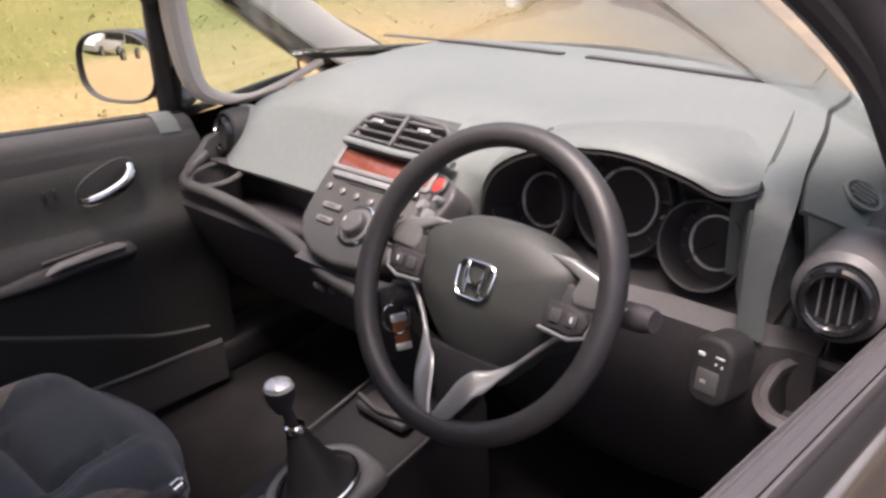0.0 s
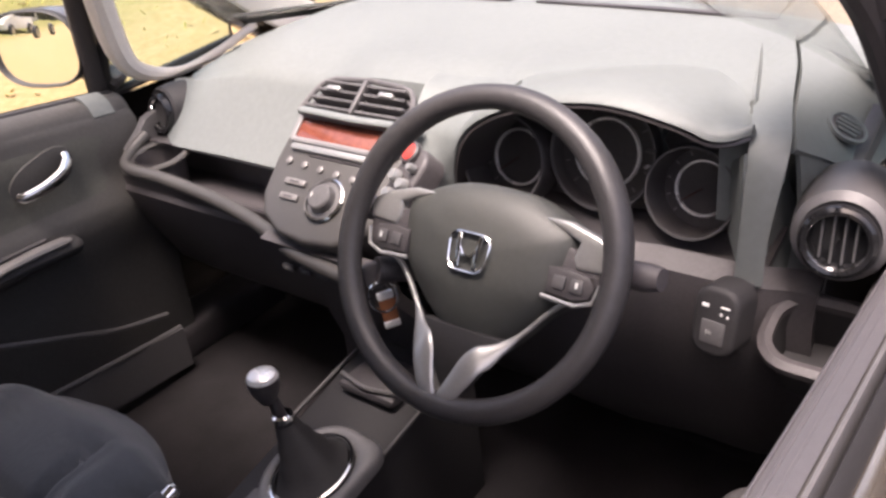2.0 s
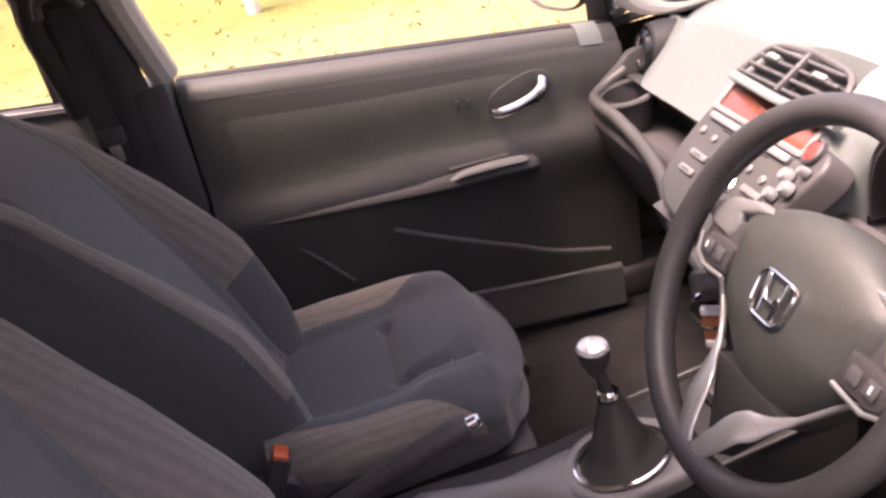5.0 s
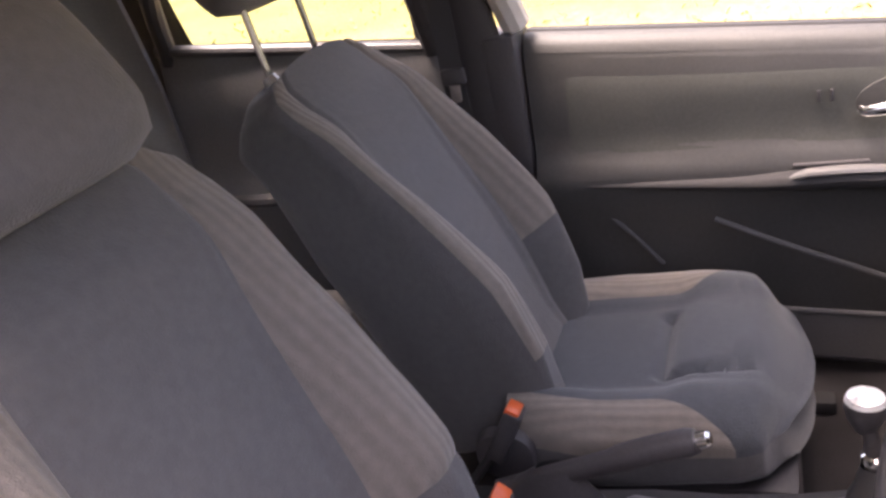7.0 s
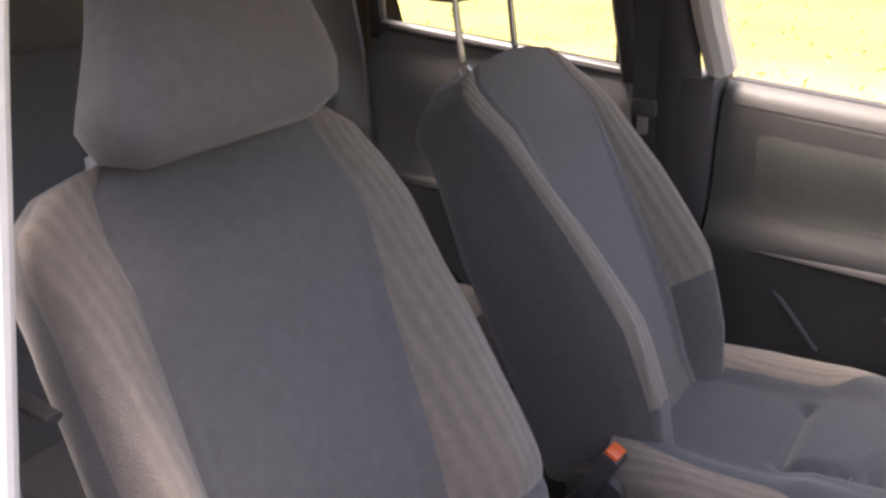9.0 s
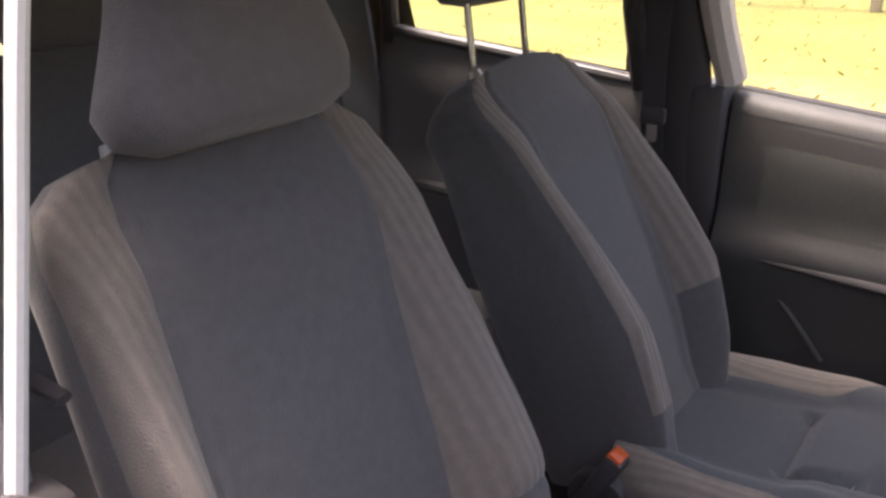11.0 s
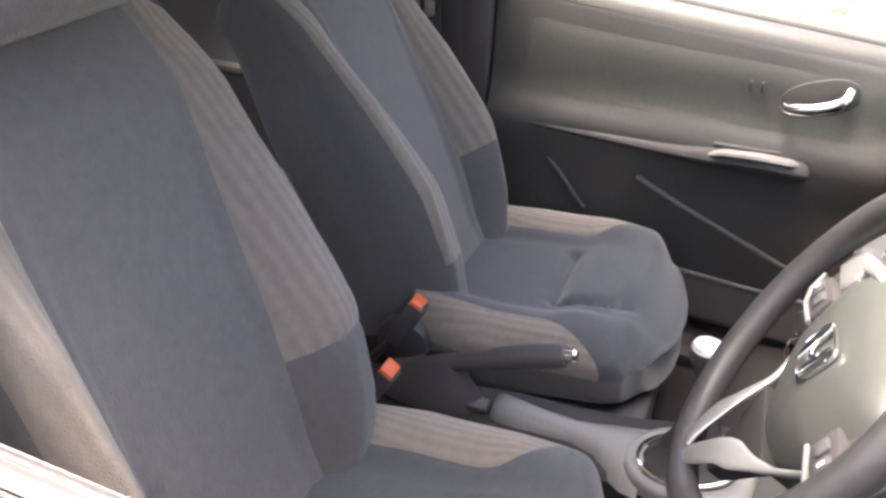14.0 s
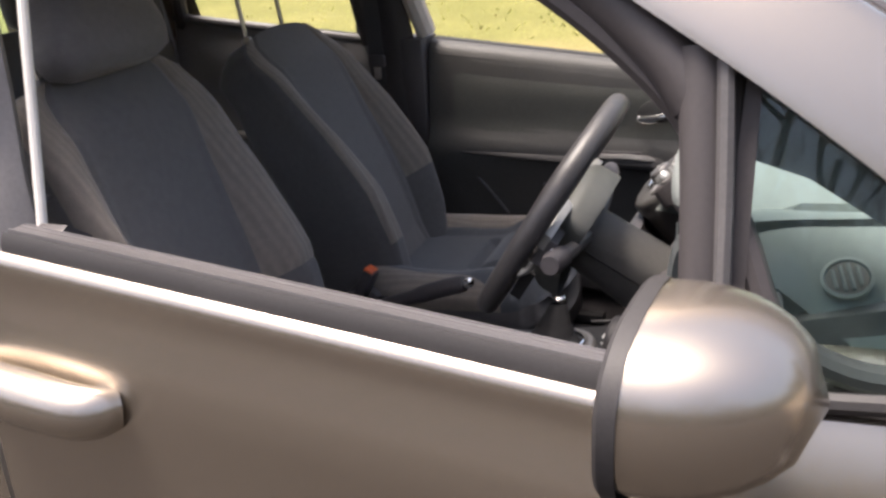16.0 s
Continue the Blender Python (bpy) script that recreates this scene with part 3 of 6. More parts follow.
part("roof", loft([[(x, y, 1.545 - 0.10 * (abs(x) / 0.62) ** 2.6 - 0.05 * max(0, y + 0.5) ** 2 - 0.02 * max(0, -y - 1.2) ** 2) for x in [0.62 * k / 8 for k in range(-8, 9)]] for y in [-2.15 + 0.2 * k for k in range(11)]]), M_PAINT, body, "silver painted roof")
part("headliner", loft([[(x, y, 1.50 - 0.07 * (abs(x) / 0.60) ** 2.6 - 0.05 * max(0, y + 0.5) ** 2) for x in [0.60 * k / 8 for k in range(-8, 9)]] for y in [-2.1 + 0.2 * k for k in range(10)]]), M_HEADLINE, body, "pale cloth headliner")
ws = []
for k in range(9):
    t = k / 8
    ws.append([(x * lerp(0.60, 0.665, t) / 1.0, lerp(-0.12, 0.905 - 0.38 * x * x, t), lerp(1.47 - 0.05 * x * x, 1.045, t) + 0.025 * math.sin(math.pi * t)) for x in [-1 + 0.25 * i for i in range(9)]])
wsc = part("windscreen", shell(ws, 0.005), M_SCREEN, body, "clear laminated windscreen")
wsc.visible_shadow = False
part("windscreen_band", shell([[(x * (0.66 + 0.012 * j), 0.905 - 0.38 * x * x + (0.015 + 0.055 * j), 1.05 - 0.03 * j) for x in [-1 + 0.125 * i for i in range(17)]] for j in range(2)], 0.004), M_RUBBER, body, "black band at the foot of the windscreen")
part("bonnet", loft([[(x * lerp(0.70, 0.6, t), lerp(0.93 - 0.1 * x * x, 1.75 - 0.15 * x * x, t), lerp(0.945, 0.66, t ** 1.1) - 0.05 * x * x) for x in [-1 + 0.2 * i for i in range(11)]] for t in [k / 8 for k in range(9)]]), M_PAINT, body, "silver painted bonnet")
part("nose", loft([[(x * 0.62, 1.75 - 0.15 * x * x + 0.03 * math.sin(3 * t), lerp(0.7, 0.2, t)) for x in [-1 + 0.2 * i for i in range(11)]] for t in [k / 6 for k in range(7)]]), M_PAINT, body)
for s in (-1, 1):
    part("rear_quarter_trim", shell([[(s * interp(z, [0.35, 0.9, 1.1, 1.45], [0.69, 0.685, 0.67, 0.585]), y, z) for z in (0.32, 0.5, 0.7, 0.9, 1.05, 1.2, 1.35, 1.45)] for y in (-1.49, -1.7, -1.9, -2.05)], 0.012), M_REAR, body, "grey moulded rear side trim")
    part("sill_trim", box((0.13, 2.05, 0.09), (s * 0.755, -0.475, 0.335), 0.02, 3), M_PLAS, body, "black step trim along the door opening")
    part("pillar_flange", box((0.13, 0.07, 0.80 if s < 0 else 0.74), (s * 0.755, -0.682, 0.655 if s < 0 else 0.63), 0.012, 2), M_PLAS, body, "black door opening flange")
part("tailgate", loft([[(x * 0.72, lerp(-2.05, -2.22, t), lerp(1.0, 0.3, t)) for x in (-1, -0.5, 0, 0.5, 1)] for t in (0, 0.3, 0.7, 1)]), M_PAINT, body)
rw = part("rear_window", shell([[(x * lerp(0.55, 0.66, t), lerp(-1.98, -2.06, t), lerp(1.42, 1.0, t)) for x in (-1, -0.5, 0, 0.5, 1)] for t in (0, 0.5, 1)], 0.004), M_QUARTER, body)
rw.visible_shadow = False
part("floor_pan", box((1.6, 2.75, 0.04), (0, -0.675, FLOOR - 0.02), 0.01), M_CARPET, body, "black carpeted floor")
part("bulkhead", loft([[(x, y, z) for x in (-0.78, 0, 0.78)] for y, z in ((0.5, FLOOR - 0.03), (0.68, 0.42), (0.78, 0.9), (0.80, 1.0))]), M_CARPET, body)
for wy in (1.05, -1.45):
    for s in (-1, 1):
        w = part("road_wheel", lathe([(0.001, -0.08), (0.28, -0.08), (0.30, -0.03), (0.30, 0.05), (0.27, 0.08), (0.001, 0.08)], Matrix.Translation((s * 0.74, wy, 0.30)) @ pose(0, 0, 0, 0, 90, 0), 32), M_RUBBER, body)
        part("wheel_rim", lathe([(0.001, -0.085), (0.19, -0.085), (0.2, 0), (0.19, 0.085), (0.001, 0.085)], Matrix.Translation((s * 0.74, wy, 0.30)) @ pose(0, 0, 0, 0, 90, 0), 24), M_SATIN, w)


# ---- doors ----
def door_panel_x(y, z, s):
    """Inner trim surface of a front door, with its armrest ledge and pocket."""
    b = belt(y, s)
    x = interp(z, [0.36, 0.5, 0.62, 0.70, 0.745, 0.80, 0.9, b - 0.03, b - 0.008, b], [0.705, 0.70, 0.69, 0.672, 0.668, 0.70, 0.708, 0.722, 0.748, 0.766])
    return x


def front_door(s):
    nm = "silver front door, window wound down" if s > 0 else "front passenger door with dark moulded trim"
    dx = 0.048
    rowsS = []
    ysk = [lerp(-0.70, 0.275, k / 24) for k in range(25)]
    for y in ysk:
        b = belt(y, s)
        zs = [(0.770, b - 0.026), (0.776, b - 0.020), (0.783, b - 0.023), (0.788, b - 0.031), (0.790, b - 0.041)]
        lowers = [b - 0.052, b - 0.068, b - 0.095, b - 0.12] + [lerp(b - 0.145, 0.30, k / 10) for k in range(11)]
        zs += [(lerp(0.837, side_x(z, 0) + 0.004 - 0.004 * math.exp(-((z - 0.74) / 0.02) ** 2), sstep(b - 0.045, b - 0.15, z)), z) for z in lowers]
        rowsS.append([(s * (x + (dx if k < 5 else 0.0)), y, z) for k, (x, z) in enumerate(zs)])
    d = part("door", loft(rowsS), M_PAINT, body, nm)
    y0, y1 = -0.64, 0.27
    ys = [lerp(y0, y1, k / 24) for k in range(25)]
    rows = []
    for y in ys:
        b = belt(y, s)
        col = [0.36 + (b - 0.362) * k / 24 for k in range(21)] + [b - 0.045, b - 0.028, b - 0.016, b - 0.007, b - 0.001]
        col.sort()
        rows.append([(s * door_panel_x(y, z, s), y, z) for z in col])
    part("inner_panel", shell(rows, 0.012), M_DOOR, d, "charcoal moulded door trim")
    part("sill_cap", loft([[(s * x, y, belt(y, s) + z) for x, z in (((0.722, -0.034), (0.727, -0.02), (0.738, -0.008), (0.753, -0.001), (0.766, 0.0)) if s < 0 else ((0.757, -0.05), (0.759, -0.02), (0.765, -0.006), (0.777, 0.001), (0.796, 0.002)))] for y in ys]), M_SILL if s > 0 else M_DOOR, d, "soft grey top of the door trim")
    if s > 0:
        for x in (0.766, 0.775, 0.784):
            part("sill_ridge", tube([(x, y, belt(y, s) + (0.0005 if x > 0.77 else -0.004)) for y in ys[::4]], 0.0016, 6), M_SILL, d, "fine ridge along the door top")
    # cloth insert above the armrest
    ins = []
    for i in range(15):
        y = lerp(-0.605, 0.20, i / 14)
        b = belt(y, s)
        hi, lo = b - 0.055 - 0.012 * (i in (0, 14)), 0.766 + 0.03 * (i == 0) + 0.012 * (i == 1)
        ins.append([(s * (door_panel_x(y, lerp(lo, hi, k / 6), s) - (0.0015 if 0 < k < 6 and 0 < i < 14 else -0.004)), y, lerp(lo, hi, k / 6)) for k in range(7)])
    part("cloth_insert", loft(ins), M_INSERT, d, "olive-grey cloth insert")
    # armrest with its raised pull
    arm = smooth_path([(s * 0.684, -0.60, 0.732), (s * 0.674, -0.45, 0.728), (s * 0.664, -0.25, 0.722), (s * 0.658, -0.16, 0.724), (s * 0.655, -0.06, 0.728), (s * 0.658, 0.005, 0.724), (s * 0.672, 0.035, 0.715)], 6)
    part("armrest", tube(arm, [0.010 + 0.016 * sstep(4, 24, i) - 0.004 * (i in (0, len(arm) - 1)) for i in range(len(arm))], 12, 0.8), M_SOFT, d, "moulded armrest")
    part("pull_handle", tube([(s * 0.648, -0.155, 0.732), (s * 0.642, -0.12, 0.744), (s * 0.642, -0.05, 0.746), (s * 0.645, 0.005, 0.742), (s * 0.655, 0.02, 0.736)], [0.008, 0.015, 0.016, 0.015, 0.009], 10, 0.55), M_BUTTON, d, "grey pull handle cap")
    part("pull_slot", box((0.012, 0.13, 0.006), (s * 0.668, -0.08, 0.75), 0.002), M_PLAS, d)
    # pocket lines and lower bin
    part("door_pocket", shell([[(s * 0.655, lerp(-0.20, 0.2, k / 10), lerp(0.45, 0.42, k / 10) + dz) for k in range(11)] for dz in (0.0, -0.05, -0.10)], 0.01), M_PLAS2, d, "moulded door bin")
    part("pocket_lip", tube(smooth_path([(s * 0.668, -0.29, 0.648), (s * 0.662, -0.20, 0.607), (s * 0.658, -0.12, 0.573), (s * 0.656, -0.03, 0.535), (s * 0.656, 0.06, 0.497), (s * 0.66, 0.18, 0.465)], 5), 0.006, 8), M_PLAS2, d)
    part("seat_crease", tube(smooth_path([(s * 0.688, -0.51, 0.668), (s * 0.684, -0.455, 0.61), (s * 0.68, -0.40, 0.545)], 5), 0.005, 8), M_PLAS2, d)
    part("kick_lip", tube(smooth_path([(s * 0.672, -0.30, 0.352), (s * 0.662, -0.14, 0.336), (s * 0.662, 0.03, 0.322), (s * 0.668, 0.2, 0.315)], 5), 0.006, 8), M_PLAS2, d)
    part("bin_lip", tube(smooth_path([(s * 0.655, -0.30, 0.46), (s * 0.648, -0.15, 0.45), (s * 0.648, 0.03, 0.435), (s * 0.655, 0.2, 0.42)], 5), 0.006, 8), M_PLAS2, d)
    # release handle in its cup
    cup = plate([(y * 0.072, z * 0.036) for y, z in rounded(2, 2, 0.8, 6)], 0.004, axes((s * 0.7005, 0.035, 0.862), (0, 1, 0.33), (0, -0.33, 1)) if s < 0 else axes((s * 0.7005, 0.035, 0.862), (0, -1, -0.33), (0, -0.33, 1)), 0.002)
    if s < 0:
        part("handle_cup", cup, M_DOOR, d, "black recessed cup")
    hp = smooth_path([(s * 0.686, 0.084, 0.893), (s * 0.676, 0.079, 0.877), (s * 0.672, 0.062, 0.860), (s * 0.674, 0.024, 0.846), (s * 0.682, -0.018, 0.839), (s * 0.69, -0.031, 0.843)], 5)
    if s < 0:
        part("door_handle", tube(hp, [0.006 + 0.004 * math.sin(math.pi * i / (len(hp) - 1)) + 0.002 for i in range(len(hp))], 10, 0.75, (1, 0, 0)), M_CHROME, d, "chrome release handle")
    for k in range(2 if s < 0 else 0):
        part("lock_slot", box((0.004, 0.006, 0.022), (s * 0.7, -0.075 - 0.022 * k, 0.87), 0.001), M_PLAS, d)
    # sill: seal, moulding, skin
    gx = lambda y: glass_x(belt(y, s))
    rowsS = []
    for y in ys:
        b = belt(y, s)
        w = (0.766, 0.772, 0.782, 0.787, 0.787) if s < 0 else (0.796, 0.799, 0.803, 0.806, 0.806)
        rowsS.append([(s * x, y, b + z) for x, z in zip(w, (-0.006, 0.004, 0.005, -0.004, -0.03))])
    part("inner_seal", loft(rowsS), M_RUBBER if s < 0 else M_PLAS2, d, "black felt window seal")
    rowsS = []
    for y in ys:
        b = belt(y, s)
        w = (0.792, 0.792, 0.798, 0.810, 0.820, 0.822) if s < 0 else (0.809, 0.809, 0.812, 0.816, 0.820, 0.822)
        rowsS.append([(s * x, y, b + z) for x, z in zip(w, (-0.03, -0.004, 0.004, -0.002, -0.014, -0.022))])
    part("outer_seal", loft(rowsS), M_RUBBER, d, "black rubber outer window seal")
    # frame of the window
    fr = smooth_path([(s * 0.63, -0.66, 1.45), (s * 0.615, -0.35, 1.475), (s * 0.628, -0.14, 1.44), (s * 0.655, 0.03, 1.36), (s * 0.675, 0.10, 1.322), (s * 0.70, 0.175, 1.268), (s * 0.716, 0.22, 1.21)], 6)
    if s > 0:
        fr = smooth_path([(0.63, -0.66, 1.45), (0.615, -0.35, 1.475), (0.628, -0.14, 1.445), (0.655, 0.03, 1.385), (0.675, 0.13, 1.33), (0.70, 0.205, 1.268), (0.714, 0.242, 1.22)], 6)
    part("window_frame", tube(fr, 0.022 if s < 0 else 0.030, 12, 0.9, (1, 0, 0)), M_PILLARD, d, "dark window frame")
    dy = 0.018 if s > 0 else 0.0
    part("division_bar", tube(smooth_path([(s * 0.712, 0.222 + dy, 1.275), (s * 0.755, 0.236 + dy, 1.12), (s * 0.803, 0.256 + 0.4 * dy, 0.93)], 6), 0.022, 12, 0.8, (1, 0, 0)), M_PILLARD, d, "dark upright between window and quarter light")
    part("division_seal", tube(smooth_path([(s * 0.726, 0.248 + dy, 1.27), (s * 0.768, 0.258 + dy, 1.12), (s * 0.812, 0.276 + 0.4 * dy, 0.93)], 6), 0.009, 8), M_PLAS2, d, "dark grey seal")
    if s < 0:
        part("corner_trim", shell([[(s * x, y, belt(y, s) + z) for x, z in ((0.72, -0.03), (0.732, -0.010), (0.75, 0.004), (0.772, 0.008))] for y in (0.185, 0.2, 0.22, 0.235)], 0.004), M_DASH, d, "grey corner trim")
    part("shut_edge", box((0.07, 0.012, 0.55), (s * 0.79, 0.282, 0.63), 0.004), M_RUBBER, d)
    # outside handle
    hy, hz = -0.585, 0.835
    xs = side_x(0.8, 0)
    hp = smooth_path([(s * (xs - 0.004), hy - 0.115, hz + 0.018), (s * (xs + 0.028), hy - 0.09, hz + 0.018), (s * (xs + 0.036), hy, hz + 0.01), (s * (xs + 0.028), hy + 0.09, hz - 0.002), (s * (xs - 0.004), hy + 0.118, hz - 0.008)], 5)
    part("outer_handle", tube(hp, [0.027 + 0.008 * math.sin(math.pi * i / (len(hp) - 1)) for i in range(len(hp))], 12, 1.15, (0, 0, 1)), M_PAINT, d, "body-coloured pull handle")
    part("handle_recess", plate([(x * 0.085, y * 0.032) for x, y in rounded(2, 2, 0.9, 6)], 0.006, axes((s * (xs + 0.004), hy, hz - 0.008), (0, s, -0.09 * s), (0, 0.0, 1)), 0.003), M_PLAS2, d)
    if s < 0:
        g = part("window_pane", shell([[(s * glass_x(z), y, z) for y in (-0.64, -0.4, -0.1, 0.06 if z > 1.3 else 0.23)] for z in (1.37, 1.2, 0.95)], 0.004), M_GLASS, d, "clear wound-up window pane")
        g.visible_shadow = False
    # rear shut face that closes the door towards the pillar
    part("shut_face", plate([(0.695, 0.34), (0.80, 0.34), (0.815, 0.6), (0.81, 0.85), (0.79, belt(-0.65, s) - 0.03), (0.745, belt(-0.65, s) - 0.01), (0.705, belt(-0.65, s) - 0.04)], 0.05, axes((0, -0.645, 0), (s, 0, 0), (0, 0, 1)) if s > 0 else axes((0, -0.695, 0), (s, 0, 0), (0, 0, 1)), 0.004), M_PLAS, d, "dark shut face of the door")
    if s > 0:
        for c in d.children:
            if c.name.split(".")[0] in ("inner_panel", "cloth_insert", "armrest", "pull_handle", "pull_slot", "door_pocket", "pocket_lip", "bin_lip", "seat_crease", "kick_lip", "handle_cup", "door_handle"):
                c.data.transform(Matrix.Translation((0.06 if "handle" in c.name else 0.036, 0, 0)))
    return d


front_door(-1)
front_door(1)


def rear_door(s):
    d = part("door", loft([[(s * (side_x(z, y) if z < belt(y, s) - 0.1 else lerp(side_x(z, y), 0.825, 0.7)), y, z) for z in [0.3 + (belt(y, s) - 0.32) * k / 9 for k in range(10)]] for y in [lerp(-1.5, -0.715, k / 10) for k in range(11)]]), M_PAINT, body, "rear door with dark moulded trim and clear window")
    ys = [lerp(-1.5, -0.80, k / 14) for k in range(15)]
    part("inner_panel", shell([[(s * interp(z, [0.4, 0.6, 0.74, 0.8, 1.0, 1.1], [0.70, 0.695, 0.67, 0.70, 0.70, 0.715]), y, z) for z in [0.38 + (belt(y, s) - 0.38) * k / 16 for k in range(17)]] for y in ys], 0.012), M_REAR, d, "charcoal moulded door trim")
    part("cloth_insert", loft([[(s * 0.694, lerp(-1.42, -0.86, i / 8), lerp(0.82, belt(-1.1, s) - 0.09, k / 4)) for k in range(5)] for i in range(9)]), M_INSERT, d, "olive-grey cloth insert")
    part("sill_roll", tube([(s * 0.706, y, belt(y, s) - 0.012) for y in ys], 0.014, 10), M_PLAS2, d, "rolled top of the trim")
    part("armrest", tube(smooth_path([(s * 0.68, -1.45, 0.75), (s * 0.665, -1.2, 0.75), (s * 0.66, -0.98, 0.765), (s * 0.68, -0.86, 0.75)], 5), 0.022, 10, 0.8), M_PLAS2, d, "moulded armrest")
    part("window_frame", tube(smooth_path([(s * 0.715, -1.48, 1.09), (s * 0.66, -1.42, 1.3), (s * 0.63, -1.2, 1.38), (s * 0.63, -0.85, 1.385), (s * 0.66, -0.83, 1.2), (s * 0.705, -0.82, 1.04)], 6), 0.022, 10), M_PILLARD, d, "dark window frame")
    g = part("window_pane", shell([[(s * glass_x(z), y, z) for y in (-1.45, -1.2, -0.83)] for z in (1.38, 1.2, 1.0)], 0.004), M_GLASS, d, "clear window pane")
    g.visible_shadow = False


rear_door(-1)
rear_door(1)


# ---- door mirrors ----
def wing_mirror(s, c, yaw, tilt, size, label):
    T = Matrix.Translation(c) @ pose(0, 0, 0, tilt, 0, yaw) @ Matrix.Scale(size, 4)
    d = thing("wing_mirror", c, label, "wing mirror", "wing mirrors")
    rows = []
    for k in range(9):
        t = k / 8
        y = lerp(-0.057, 0.085, t)
        f = math.sqrt(max(0.0, 1 - max(0, (t - 0.12) / 0.88) ** 2.3)) if t > 0.12 else 1.0
        f = max(f, 0.03)
        rows.append([T @ Vector((0.105 * f * math.copysign(abs(math.cos(a)) ** 0.72, math.cos(a)) - s * 0.02 * t, y, (0.078 if math.sin(a) > 0 else 0.070) * f * math.copysign(abs(math.sin(a)) ** 0.72, math.sin(a)) + 0.0)) for a in (2 * math.pi * i / 28 for i in range(28))])
    part("housing", loft(rows, True, True), M_PAINT, d, "silver painted mirror cap")
    o = [(0.107 * math.copysign(abs(math.cos(a)) ** 0.72, math.cos(a)), 0.079 * math.copysign(abs(math.sin(a)) ** 0.72, math.sin(a))) for a in (2 * math.pi * i / 28 for i in range(28))]
    i_ = [(x * 0.94, z * 0.925) for x, z in o]
    F = T @ axes((0, -0.066, 0), (1, 0, 0), (0, 0, 1))
    part("rim", frame_ring(o, i_, 0.018, F @ Matrix.Translation((0, 0, 0.004)), 0.004), M_RUBBER, d, "black plastic rim")
    rg = []
    for f in [k / 10 for k in range(11)]:
        f = max(f, 0.01)
        rg.append([F @ Vector((x * f, z * f, -0.002 - ((x * f) ** 2 + (z * f) ** 2) / (2 * 1.4))) for x, z in i_])
    part("mirror_glass", loft(rg, True), M_MIRROR, d, "convex mirror glass")
    part("arm", tube(smooth_path([T @ Vector((-s * 0.04, 0.01, -0.055)), T @ Vector((-s * 0.10, 0.015, -0.078)), (s * 0.80, 0.275, 0.955)], 5), [0.04 - 0.001 * k for k in range(11)], 12, 0.55), M_PLAS, d, "black mirror arm")


wing_mirror(1, (0.985, 0.288, 1.052), -6, 0, 0.96, "silver door mirror with black rim on the driver's door")
wing_mirror(-1, (-0.90, 0.25, 1.05), 22, -3, 1.03, "silver door mirror with black rim on the passenger door")

# ---- dashboard ----
dash = thing("dashboard", (0, 0.4, 0.95), "grey moulded dashboard with dark lower half and round vents", "dashboard")


def dash_top(x):
    """Upper skin from the windscreen's foot to the front lip at one place across the car."""
    base = 0.885 - 0.36 * x * x
    c = math.exp(-((x - 0.0) / 0.15) ** 4)            # centre, over the vents
    d = sstep(0.10, 0.20, x) * (1 - sstep(0.57, 0.63, x))   # behind the instrument hood
    p = 1 - sstep(-0.20, -0.08, x)                    # passenger side: overhanging airbag panel
    pts = [(base, 1.048), (base - 0.05, 1.056), (0.74 - 0.1 * x * x, 1.058), (0.62, 1.057), (0.52, 1.05), (0.43, 1.04), (0.375, 1.026), (0.345, 1.004), (0.325, 0.968), (0.30, 0.94), (0.28, 0.91), (0.26, 0.905)]
    low = [(0.43, 1.034), (0.372, 1.012), (0.350, 1.000), (0.342, 0.990), (0.297, 0.925), (0.247, 0.868), (0.256, 0.856)]
    out = []
    for i, (y, z) in enumerate(pts):
        if i > 4:
            y, z = lerp(y, low[i - 5][0], p), lerp(z, low[i - 5][1], p)
            y += 0.055 * sstep(0.55, 0.67, -x) * interp(i, [5, 7, 9, 11], [0.0, 0.45, 0.8, 1.0])
            f = interp(x, [0.10, 0.46, 0.50, 0.54, 0.58], [0.44, 0.44, 0.40, 0.335, 0.27])   # front edge, under the hood
            y = lerp(y, [f, f - 0.06 * (x < 0.45), max(f - 0.10, 0.34), max(f, 0.33) if x > 0.45 else 0.33, 0.33, 0.33, 0.33][i - 5], max(c, d))
            z = lerp(z, [1.053, 1.046, 1.03, 1.0, 0.97, 0.95, 0.93][i - 5], max(c, d))
        if x > 0:
            edge = interp(y, [0.20, 0.337, 0.515, 0.653, 0.75], [0.628, 0.598, 0.546, 0.502, 0.47])
            drop = 0.12 * sstep(0.0, 0.03, x - edge) * (1 - sstep(0.62, 0.74, y))
        else:
            drop = interp(-x, [0.40, 0.5, 0.6, 0.68, 0.7], [0.0, 0.02, 0.05, 0.08, 0.09]) * (1.0 if i < 7 else interp(i, [7, 9, 11], [0.7, 0.2, 0.0]))
        out.append((x, y, z - drop))
    return out


XS = sorted({round(-0.69 + 0.02 * k, 3) for k in range(70)})
part("upper_skin", shell([dash_top(x) for x in XS], 0.008), M_DASH, dash, "matt grey grained upper skin")
ends = []
for k in range(15):
    y = lerp(0.46, 0.70, k / 14)
    top_row = sorted((p[1], p[2]) for p in dash_top(-0.655)[:9])
    zt = interp(y, [p[0] for p in top_row], [p[1] for p in top_row])
    ends.append([(-0.64, y, zt - 0.004), (-0.67, y, zt - 0.012), (-0.70, y, lerp(zt - 0.02, 0.955, 0.3)), (-0.735, y, lerp(zt - 0.02, 0.95, 0.7))])
part("end_trim", shell(ends, 0.006), M_PILLAR, dash, "pale trim strip at the foot of the pillar")
